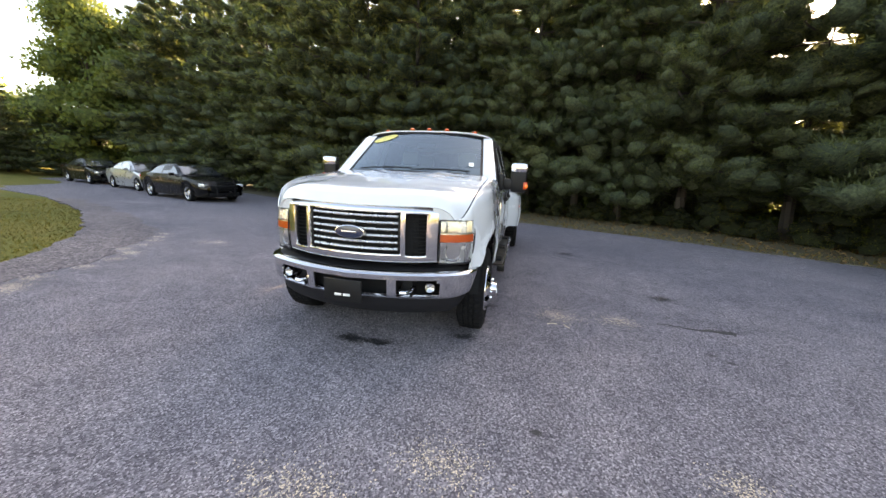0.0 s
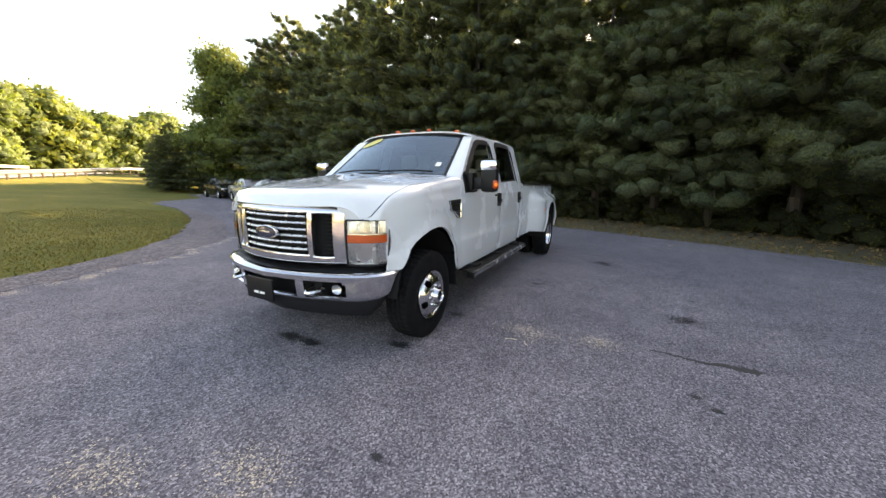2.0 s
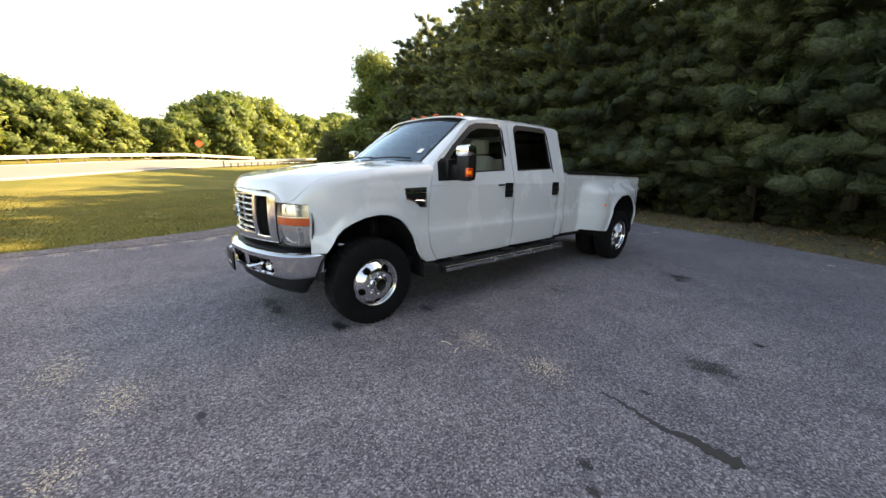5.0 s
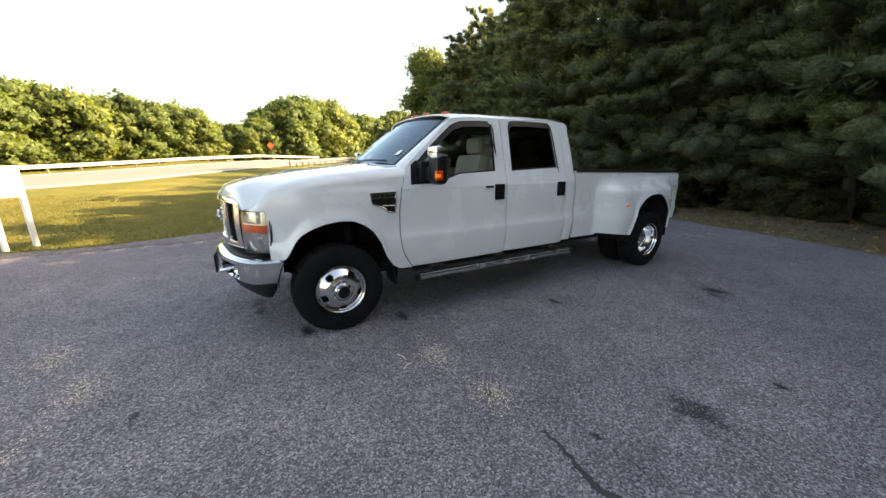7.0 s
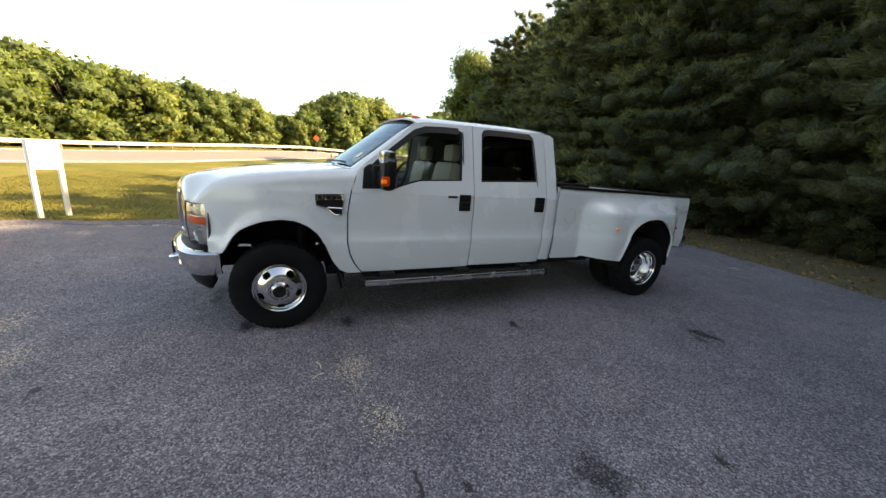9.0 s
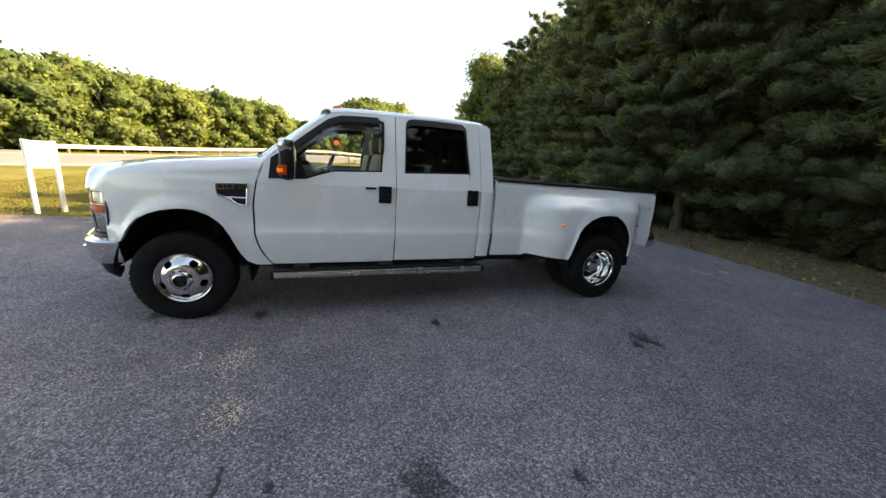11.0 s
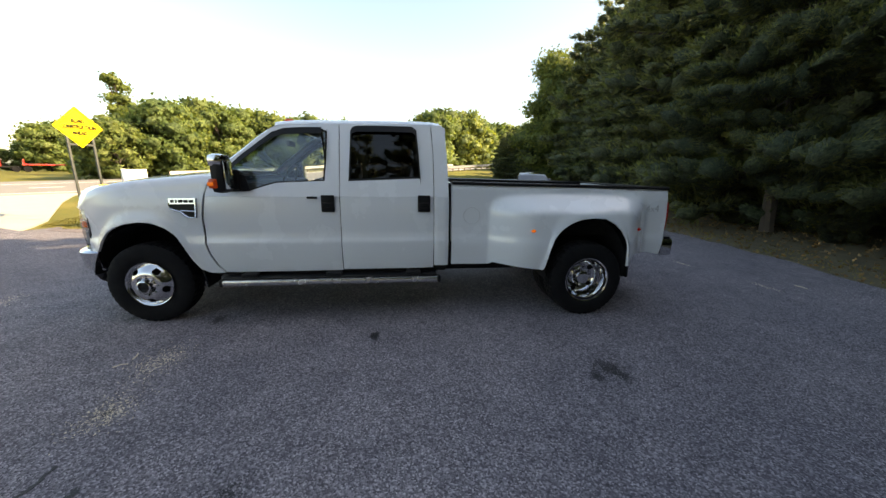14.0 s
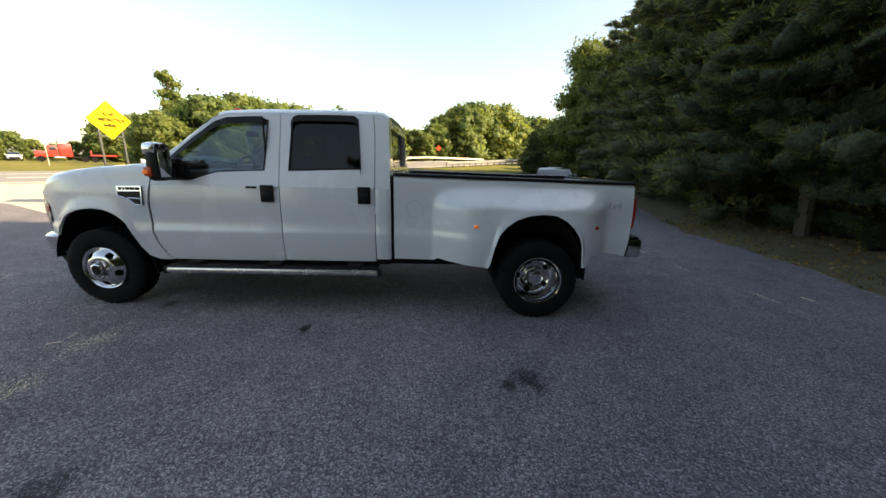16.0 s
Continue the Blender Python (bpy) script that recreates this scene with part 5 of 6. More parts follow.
def pine(seed, height, reach, per=40, long=0.20, wide=0.022, skirt=0.75, close=1.0, blunt=0.72, name="pine_tree"):
    """White pine: whorls of long boughs, each a fan of flat plumes of needles, down to the ground."""
    rng = np.random.default_rng(seed)
    t = thing(name, 0, 0, 0, "tall dark green white pine with drooping boughs", "tree", "pines along the lot")
    bm = bmesh.new()
    tube(bm, [(0.05 * math.sin(k * 1.3 + seed), 0.05 * math.cos(k + seed), height * 0.97 * k / 9 - 0.1) for k in range(10)], 0.16, 8)
    for v in bm.verts:
        f = max(0.08, 1 - v.co.z / height)
        v.co.x *= f
        v.co.y *= f
    plumes = []
    z = skirt + rng.uniform(0, 0.3)
    while z < height - 0.25:
        f = z / height
        L = reach * (0.66 + 0.42 * min(1, f / 0.24)) * (1 - f) ** blunt + 0.28
        nb = rng.integers(4, 7) if f < 0.8 else 4
        a0 = rng.uniform(0, 6.28)
        for k in range(nb):
            a = a0 + 6.283 * k / nb + rng.normal(0, 0.22)
            l = L * rng.uniform(0.55, 1.22)
            up = rng.normal(0.16 - 0.22 * (1 - f), 0.10)
            sag = rng.uniform(0.05, 0.18)
            P = np.array([(math.cos(a) * l * s, math.sin(a) * l * s, max(0.22, z + up * l * s - sag * l * s * s + 0.20 * l * max(0, s - 0.65))) for s in np.linspace(0, 1, 7)])
            if l > 0.8:
                tube(bm, [tuple(p) for p in P[:6]], max(0.012, 0.022 * l / reach * 1.6), 4)
            across = np.array([-math.sin(a), math.cos(a), 0])
            s = 1.0
            while s > 0.30:
                i = min(int(s * 6), 5)
                p = P[i] + (P[i + 1] - P[i]) * (s * 6 - i)
                fan = 0.36 * l * (1.04 - s) + 0.06
                for o in ((0,) if fan < 0.26 else (-1, 1) if fan < 0.62 else (-1, 0, 1)):
                    q = p + across * (o * fan + rng.normal(0, 0.09)) + np.array([0, 0, rng.normal(0.02, 0.07)])
                    r = rng.uniform(0.24, 0.42) * (0.72 + 0.34 * (1 - f))
                    plumes.append((*q, r * rng.uniform(1.15, 1.6), r, r * rng.uniform(0.55, 1.0), a + 0.55 * o + rng.normal(0, 0.25)))
                s -= rng.uniform(0.34, 0.50) / l
        z += rng.uniform(0.46, 0.80) * close
    plumes.append((0, 0, height - 0.15, 0.12, 0.12, 0.34, 0.0))
    plumes = np.array(plumes)
    n = len(plumes)
    part("trunk", bm, BARK, t)
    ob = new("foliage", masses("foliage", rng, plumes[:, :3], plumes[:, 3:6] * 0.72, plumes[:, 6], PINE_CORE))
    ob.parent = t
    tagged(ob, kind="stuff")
    u = rng.normal(0, 1, (n * per, 3))
    u /= np.linalg.norm(u, axis=1)[:, None]
    g = np.repeat(plumes, per, axis=0)
    w = u * g[:, 3:6] * rng.uniform(0.45, 0.98, (n * per, 1))
    d = u / np.maximum(g[:, 3:6], 0.05)
    d /= np.linalg.norm(d, axis=1)[:, None]
    d = d * 0.7 + np.array([0.75, 0, 0.30])
    c, s = np.cos(g[:, 6]), np.sin(g[:, 6])
    turn = lambda q: np.stack([q[:, 0] * c - q[:, 1] * s, q[:, 0] * s + q[:, 1] * c, q[:, 2]], 1)
    cen = turn(w) + g[:, :3]
    cen[:, 2] = np.maximum(cen[:, 2] + 0.16 * w[:, 0], 0.12)
    soft = turn(u * np.array([0.7, 0.7, 1.1]) + np.array([0.15, 0, 0.25]))
    soft /= np.linalg.norm(soft, axis=1)[:, None]
    d = turn(d)
    ob = new("needles", fast_mesh("needles", blades(rng, cen, d / np.linalg.norm(d, axis=1)[:, None], 1, long, wide, 0.28), 3, PINE, soft))
    ob.parent = t
    return t


def broadleaf(seed, height, width, leaves, size, label, group, mat=None, base=0.15, name="broadleaf_tree", core=None, fine_clumps=1):
    """A leafy tree: tapered trunk, forking limbs, a crown of clumps with gaps."""
    rng = np.random.default_rng(seed)
    t = thing(name, 0, 0, 0, label, "tree", group)
    bm = bmesh.new()
    th = height * (base + 0.35)
    tube(bm, [(0.1 * math.sin(k + seed), 0.1 * math.cos(2 * k + seed), th * k / 5 - 0.15) for k in range(6)], 0.022 * height, 8)
    for v in bm.verts:
        f = 1 - 0.55 * max(0, v.co.z) / th
        v.co.x *= f
        v.co.y *= f
    clumps = []
    n = 44 if fine_clumps == 1 else 80
    for k in range(n):
        h = base + (1 - base) * rng.uniform(0.05, 0.97)
        g = (h - base) / (1 - base)
        rad = width * 0.5 * (math.sin(math.pi * min(0.98, 0.16 + 0.80 * g)) ** 0.6) * rng.uniform(0.45, 0.95)
        a = k * 2.4 + rng.normal(0, 0.4)
        c = np.array([math.cos(a) * rad, math.sin(a) * rad, h * height])
        clumps.append((c, width * rng.uniform(0.15, 0.26) * fine_clumps))
        if k % 2 == 0:
            b0 = np.array([0, 0, height * max(base * 0.8, min(0.5, h * 0.6))])
            m = (b0 + c) / 2 + np.array([0, 0, -0.04 * height])
            tube(bm, [tuple(b0), tuple(m), tuple(c)], 0.006 * height, 5)
    clumps.append((np.array([0, 0, height * 0.93]), width * 0.13))
    part("trunk", bm, BARK, t)
    size3 = np.array([[r * 0.70, r * 0.70, r * 0.50] for c, r in clumps])
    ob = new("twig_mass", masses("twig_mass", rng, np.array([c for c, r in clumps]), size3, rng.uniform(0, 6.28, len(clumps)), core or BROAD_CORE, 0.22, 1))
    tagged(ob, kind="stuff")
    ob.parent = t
    each = leaves // len(clumps)
    pts, soft = [], []
    for c, r in clumps:
        u = rng.normal(0, 1, (each, 3))
        u /= np.linalg.norm(u, axis=1)[:, None]
        rr = r * rng.uniform(0.62, 1.06, (each, 1)) * (1 + 0.13 * rng.normal(0, 1, (each, 1)))
        pts.append(c + u * rr * np.array([1.15, 1.15, 0.8]))
        soft.append(u + np.array([0, 0, 0.25]) + 0.5 * (c - np.array([0, 0, height * 0.5])) / height)
    pts, soft = np.concatenate(pts), np.concatenate(soft)
    soft /= np.linalg.norm(soft, axis=1)[:, None]
    pts[:, 2] = np.maximum(pts[:, 2], 0.1)
    ob = new("crown", fast_mesh("crown", leaf_tris(rng, pts, size * 1.2), 3, mat or BROAD, soft))
    ob.parent = t
    return t


def plant(src, x, y, turn, s=1.0, label=""):
    m = pose(x, y, rise(x, y) - 0.03, 0, 0, turn)
    c = copy_thing(src, m)
    c.scale = (s, s, s)
    if label:
        c["label"] = label
    return c


def place_first(src, x, y, turn, s=1.0):
    src.matrix_basis = pose(x, y, rise(x, y) - 0.03, 0, 0, turn)
    src.scale = (s, s, s)


rng = random.Random(5)
PINES = [pine(11, 11.2, 3.9, 42, 0.22, 0.054, 0.75, 0.76, 0.46), pine(12, 12.0, 3.7, 42, 0.22, 0.054, 0.75, 0.76, 0.50), pine(13, 10.4, 4.0, 42, 0.22, 0.054, 0.75, 0.76, 0.44)]
NEAR = [pine(14, 11.6, 3.4, 210, 0.130, 0.018, 1.3, 1.10), pine(15, 12.3, 3.2, 210, 0.130, 0.018, 1.3, 1.10), pine(16, 10.8, 3.6, 210, 0.130, 0.018, 1.3, 1.10)]
row = smooth_curve([(-27.5, 19.6, 0), (-20, 17.8, 0), (-12.5, 15.4, 0), (-6, 12.9, 0), (-1.5, 12.3, 0), (2, 11.7, 0), (5.5, 10.5, 0), (8.8, 8.5, 0), (11.8, 5.6, 0), (15, 1.5, 0), (19, -5, 0)], 17)
for i, p in enumerate(row):
    d = row[min(i + 1, 17)] - row[max(i - 1, 0)]
    face = math.degrees(math.atan2(d.y, d.x))
    s = rng.uniform(0.92, 1.08) * (1.13 if i < 5 else 1.04)
    a, b = p.x + rng.uniform(-0.4, 0.4), p.y + rng.uniform(-0.3, 0.7) + (1.0 if i > 6 else 0)
    if 4.2 < a < 6.6:
        s *= 0.92
    elif a > 1.0:
        s *= 1.08
    elif -4.5 < a < 0.5:
        s *= 0.95
    if 6 <= i < 9:
        place_first(NEAR[i - 6], a, b, face + rng.uniform(-25, 25), s)
    elif i >= 9:
        plant(NEAR[i % 3], a, b, face + rng.uniform(-25, 25), s)
    elif i < 3:
        place_first(PINES[i], a, b, face + rng.uniform(-25, 25), s)
    else:
        plant(PINES[i % 3], a, b, face + rng.uniform(-25, 25), s)
# Back row: added pines, placed and scaled to block sun and sky gaps.
for x, y, s in ((-16, 20.5, 0.9), (-9, 17.5, 0.8), (-6.2, 16.6, 1.0), (-3.0, 16.0, 1.14), (-0.2, 15.6, 1.04), (3.7, 15.4, 1.30), (7.3, 13.9, 0.97), (12.8, 11.2, 0.6)):
    plant(PINES[rng.randrange(3)], x, y, rng.uniform(0, 360), s)

# broad-leaved trees at the far end of the row
END = broadleaf(21, 14.0, 7.6, 24000, 0.16, "tall leafy green tree catching yellow evening sun", "trees ending the pine row", base=0.05)
place_first(END, -31.2, 17.8, 20, 0.87)
plant(END, -38.0, 24.5, 140, 0.55)
plant(END, -27.6, 19.4, 250, 0.8)
LOW = broadleaf(22, 5.0, 5.5, 9000, 0.12, "low dark leafy tree beside the lane", "low trees by the lane", base=0.02)
for x, y, s in ((-31.6, 15.4, 0.52), (-33.4, 13.6, 0.46), (-35.2, 14.6, 0.48), (-36.8, 14.4, 0.40)):
    plant(PINES[rng.randrange(3)], x, y, rng.uniform(0, 360), s, "short dark green pine at the row's end")
for x, y, s in ((-12.5, 20.5, 0.95), (-6.4, 19.4, 0.9), (-2.2, 18.2, 0.7), (0.8, 17.2, 0.7), (2.8, 16.2, 0.75), (4.8, 15.8, 0.7), (6.8, 15.2, 0.75), (8.8, 14.6, 0.7), (10.8, 13.2, 0.75), (12.8, 11.4, 0.7), (16.2, 9.8, 0.85), (18.6, 6.0, 0.9)):
    plant(LOW, x, y, rng.uniform(0, 360), s, "sunlit leafy thicket behind the pines")
place_first(LOW, -38.5, 22.5, 0)
plant(LOW, -43, 24, 100, 0.9)
plant(LOW, -47.0, 22.5, 200, 1.1)

# the far belt of trees across the road
FAR = [broadleaf(31, 11.0, 10.5, 4600, 0.31, "leafy green tree across the road in evening sun", "trees across the road", base=0.02, fine_clumps=0.68),
       broadleaf(32, 10.0, 9.0, 4600, 0.31, "leafy green tree across the road in evening sun", "trees across the road", base=0.02, fine_clumps=0.68),
       broadleaf(33, 12.0, 9.5, 4600, 0.31, "leafy yellow-green tree across the road", "trees across the road", base=0.03, fine_clumps=0.68)]
POPLAR = broadleaf(34, 11.5, 3.6, 5000, 0.18, "tall narrow tree across the road", "trees across the road", base=0.05)


# ---- parked cars ----
def sedan(paint, label, push_bar=False):
    """Four-door saloon, nose along +x, wheels at x = -1.5 and 1.55."""
    car = thing("parked_car", 0, 0, 0, label, "car", "cars parked by the trees")
    top = [(-2.5, 0.86), (-2.42, 0.98), (-2.1, 1.04), (-1.5, 1.04), (0.9, 0.99), (1.5, 0.94), (2.1, 0.85), (2.38, 0.76), (2.52, 0.62)]
    wid = [(-2.5, 0.78), (-2.3, 0.90), (-1.5, 0.945), (0, 0.95), (1.5, 0.945), (2.2, 0.90), (2.45, 0.80), (2.52, 0.70)]
    low = [(-2.5, 0.42), (-2.3, 0.27), (-1.92, 0.22), (-1.88, 0.30), (-1.80, 0.50), (-1.66, 0.63), (-1.5, 0.67), (-1.34, 0.63), (-1.2, 0.50), (-1.12, 0.30), (-1.08, 0.20), (1.13, 0.20), (1.17, 0.30), (1.25, 0.50), (1.39, 0.63), (1.55, 0.67), (1.71, 0.63), (1.85, 0.50), (1.93, 0.30), (1.97, 0.22), (2.35, 0.24), (2.52, 0.34)]
    bm = bmesh.new()
    xs = spread([p[0] for p in low], 0.12)

    def fn(u, v):
        x = xs[round(u * (len(xs) - 1))]
        w, zt, zl = curve(x, wid), curve(x, top), curve(x, low)
        s = 2 * v - 1
        sg = 1 if s >= 0 else -1
        a = abs(s)
        if a < 0.5:
            return (x, sg * w * 0.94 * (a / 0.5), zt + 0.03 * (1 - (a / 0.5) ** 2))
        k = (a - 0.5) / 0.5
        bulge = 0.94 + 0.06 * math.sin(math.pi * min(1, k * 1.3))
        return (x, sg * w * bulge, lerp(zt, zl, k ** 0.9))

    surf(bm, fn, len(xs) - 1, 32, thick=0.0)
    b = part("body", bm, paint, car)
    roof = [(-1.95, 1.05), (-1.5, 1.26), (-1.0, 1.41), (-0.4, 1.465), (0.1, 1.46), (0.5, 1.36), (1.15, 1.0)]
    bm = bmesh.new()

    def green(u, v, shrink=0.0):
        x = lerp(-1.95, 1.15, u)
        zr = curve(x, roof) - shrink
        s = 2 * v - 1
        sg, a = (1 if s >= 0 else -1), abs(s)
        half_top = 0.60
        if a < 0.55:
            return (x, sg * half_top * (a / 0.55), zr + 0.02 * (1 - (a / 0.55) ** 2))
        k = (a - 0.55) / 0.45
        return (x, sg * lerp(half_top, 0.86, k) * (1 if zr > 1.02 else 1), lerp(zr, min(zr, 0.99), k ** 1.15))

    surf(bm, green, 30, 24)
    part("roof", bm, paint, b)
    for sg in (-1, 1):
        for poly in ([(-1.45, 1.04), (-1.10, 1.30), (-0.55, 1.385), (-0.50, 1.04)], [(-0.42, 1.04), (-0.46, 1.39), (0.05, 1.385), (0.42, 1.28), (0.80, 1.05)]):
            bm = bmesh.new()
            plate(bm, poly, (), lambda x, z: (x, sg * (0.872 - 0.56 * (z - 0.99)), z), 0.004)
            part("side_window", bm, GLASS_CAR, b, "dark side window")
        part("door_mirror", new_box((0.62, sg * 0.98, 1.04), (0.14, 0.18, 0.12), 0.04), paint, b)
        part("headlamp", new_box((2.33, sg * 0.66, 0.68), (0.26, 0.36, 0.13), 0.04, Matrix.Rotation(radians(-sg * 22), 4, "Z")), LAMP, b, "clear headlamp")
        part("tail_lamp", new_box((-2.47, sg * 0.62, 0.86), (0.10, 0.42, 0.13), 0.03), REDLENS, b, "red tail lamp")
        for k in (-0.46, 0.55):
            part("door_handle", new_box((k - 0.25, sg * 0.952, 0.84), (0.18, 0.03, 0.03), 0.01), paint, b)
    bm = bmesh.new()
    surf(bm, lambda u, v: (lerp(0.14, 1.10, u), (2 * v - 1) * lerp(0.56, 0.76, u), curve(lerp(0.14, 1.10, u), roof) + 0.02 * (1 - (2 * v - 1) ** 2) + 0.012), 8, 10)
    part("windscreen", bm, GLASS_CAR, b, "dark windscreen")
    bm = bmesh.new()
    surf(bm, lambda u, v: (lerp(-1.85, -1.02, u), (2 * v - 1) * lerp(0.70, 0.58, u), curve(lerp(-1.85, -1.02, u), roof) + 0.02 * (1 - (2 * v - 1) ** 2) + 0.012), 8, 10)
    part("rear_window", bm, GLASS_CAR, b, "dark rear window")
    part("grille", new_box((2.49, 0, 0.56), (0.08, 1.05, 0.24), 0.03), PLASTIC, b, "black grille")
    part("lower_intake", new_box((2.46, 0, 0.32), (0.10, 1.2, 0.14), 0.03), PLASTIC, b, "black lower intake")
    part("underside", new_box((0, 0, 0.26), (4.4, 1.5, 0.14), 0.03), DARK, b)
    for x in (-1.5, 1.55):
        for sg in (-1, 1):
            w = new("wheel")
            w.parent = car
            w.matrix_basis = Matrix.Translation((x, 0, 0.34)) @ Matrix.Rotation(radians(90 * sg), 4, "Z")
            bm = bmesh.new()
            lathe(bm, [(0.72, 0.20), (0.71, 0.30), (0.74, 0.34), (0.90, 0.34), (0.93, 0.31), (0.925, 0.25), (0.91, 0.235)], 32)
            part("tyre", bm, RUBBER, w)
            bm = bmesh.new()
            lathe(bm, [(0.91, 0.24), (0.90, 0.21), (0.86, 0.20), (0.87, 0.10), (0.90, 0.07), (0.905, 0.0001)], 32, skip=lambda i, k: i == 2 and k % 6 < 3)
            part("rim", bm, STEEL, w, "silver wheel")
    if push_bar:
        pb = part("push_bar", new_box((2.66, 0, 0.62), (0.05, 0.9, 0.09), 0.02), PLASTIC, car, "black push bar on the nose")
        for sg in (-1, 1):
            part("upright", new_box((2.64, sg * 0.36, 0.55), (0.07, 0.07, 0.50), 0.02), PLASTIC, pb)
        part("top_bar", new_box((2.66, 0, 0.78), (0.05, 0.8, 0.05), 0.02), PLASTIC, pb)
    return car


GLASS_CAR = simple("car_window", (0.02, 0.024, 0.028), 0.06, vary=0.1, coat=1.0)
LAMP = simple("clear_lamp", (0.65, 0.66, 0.68), 0.12, 0.4, vary=0.05, coat=1.0)
for (x, y, turn), paint, label, bar in (((-12.6, 8.85, -15), PAINT_BLACK, "black police-style saloon with push bar, parked by the pines", True),
                                        ((-18.1, 11.1, -17), PAINT_SILVER, "silver four-door saloon parked by the pines", False),
                                        ((-24.1, 12.8, -14), PAINT_BLACK, "black four-door saloon parked by the pines", False)):
    c = sedan(paint, label, bar)
    c.matrix_basis = pose(x, y, rise(x, y) + 0.01, 0, 0, turn)
    c.scale = (0.97, 0.97, 0.97)
wc = sedan(PAINT, "white saloon standing across the road", False)
wc["group"] = "far vehicles"
wc.matrix_basis = pose(-60.3, -72.9, rise(-60.3, -72.9) + 0.01, 0, 0, 50)


# ---- a red lorry on the far road ----
def lorry():
    t = thing("red_lorry", 0, 0, 0, "red long-nosed lorry with a flat trailer on the road", "lorry")
    part("bonnet", new_box((3.0, 0, 1.35), (1.7, 1.5, 1.05), 0.2), PAINT_RED, t)
    part("cab", new_box((1.55, 0, 1.85), (1.5, 2.2, 1.95), 0.15), PAINT_RED, t)
    part("sleeper", new_box((0.05, 0, 2.05), (1.6, 2.4, 2.3), 0.15), PAINT_RED, t)
    part("windscreen", new_box((2.29, 0, 2.35), (0.05, 1.9, 0.7), 0.02), GLASS_CAR, t)
    for sg in (-1, 1):
        part("side_window", new_box((1.6, sg * 1.105, 2.3), (0.9, 0.03, 0.6), 0.05), GLASS_CAR, t)
        part("exhaust_stack", new_rod((0.95, sg * 1.2, 1.0), (0.95, sg * 1.2, 3.7), 0.08), CHROME, t)
        part("fuel_tank", new_rod((0.2, sg * 1.0, 0.75), (1.6, sg * 1.0, 0.75), 0.32, seg=20), CHROME, t)
        for x in (3.2, -2.2, -3.5, -12.0, -13.3):
            bm = bmesh.new()
            lathe(bm, [(0.85, 0.25), (0.84, 0.45), (0.88, 0.51), (1.14, 0.51), (1.18, 0.46), (1.16, 0.30), (1.10, 0.27), (1.12, 0.0001)], 24)
            bmesh.ops.transform(bm, matrix=Matrix.Translation((x, 0, 0.51)) @ Matrix.Rotation(radians(90 * sg), 4, "Z"), verts=bm.verts)
            part("wheel", bm, RUBBER, t, "black lorry tyre")
    part("bumper", new_box((3.9, 0, 0.62), (0.15, 2.3, 0.4), 0.05), CHROME, t)
    part("chassis", new_box((-1.2, 0, 0.85), (7.5, 0.9, 0.25), 0.04), DARK, t)
    part("trailer_deck", new_box((-8.5, 0, 1.25), (11.0, 2.4, 0.22), 0.04), PAINT_RED, t, "red flat trailer deck")
    part("trailer_front", new_box((-3.2, 0, 1.75), (0.15, 2.3, 0.8), 0.04), PAINT_RED, t)
    return t


red = lorry()
red.matrix_basis = pose(-55.0, -58.0, rise(-55, -58) + 0.05, 0, 0, -43)
red.scale = (0.9, 0.9, 0.9)


# ---- signs, rail, pole ----
def road_sign():
    s = thing("road_sign", -6.4, -6.3, rise(-6.4, -6.3) - 0.02, "yellow diamond road-work sign on two posts in the grass", "road sign", turn=158)
    bm = bmesh.new()
    r, k = 0.545, 0.05
    pts = []
    for a in range(4):
        c = Vector((r * math.cos(a * math.pi / 2), r * math.sin(a * math.pi / 2)))
        n, p = Vector((math.cos((a + 1) * math.pi / 2), math.sin((a + 1) * math.pi / 2))), Vector((math.cos((a - 1) * math.pi / 2), math.sin((a - 1) * math.pi / 2)))
        pts += [tuple(c.lerp(p * r, k)), tuple(c * (1 - k * 0.35)), tuple(c.lerp(n * r, k))]
    plate(bm, pts, (), lambda a, b: (a, 0, b + 2.56), 0.006)
    p = part("panel", bm, YELLOW, s, "bright yellow diamond panel", flat=True)
    bm = bmesh.new()
    for a in range(4):
        q0 = Vector((0.488 * math.cos(a * math.pi / 2), 0.488 * math.sin(a * math.pi / 2)))
        q1 = Vector((0.488 * math.cos((a + 1) * math.pi / 2), 0.488 * math.sin((a + 1) * math.pi / 2)))
        rod(bm, (q0.x, -0.012, q0.y + 2.56), (q1.x, -0.012, q1.y + 2.56), 0.006, seg=6)
    part("border", bm, PLASTIC, p, "thin black border line")
    for text, z in (("ROAD", 2.715), ("CONSTRUCTION", 2.56), ("AHEAD", 2.405)):
        w = words(text, 0.142, PLASTIC, p, "black lettering", 0.003)
        w.matrix_basis = Matrix.Translation((0, -0.020, z)) @ Matrix.Rotation(radians(90), 4, "X") @ Matrix.Diagonal((0.70, 1, 1, 1))
    for x in (-0.28, 0.28):
        part("post", new_box((x, 0.03, 1.15), (0.05, 0.05, 2.5), 0.006), POSTS, s, "dark steel post")
    part("flag_bracket", new_box((0, 0.02, 2.10), (0.60, 0.03, 0.05), 0.006), POSTS, s)


road_sign()


def board():
    b = thing("notice_board", -5.2, -4.28, rise(-5.2, -4.28) - 0.03, "blank white board on two white posts in the grass", "sign board", turn=142)
    part("panel", new_box((0, -0.045, 1.21), (0.48, 0.02, 0.54), 0.006), WHITE, b, "blank white panel")
    for x in (-0.215, 0.215):
        part("post", new_box((x, 0.0, 0.75), (0.07, 0.07, 1.48), 0.008), WHITE, b, "white post")


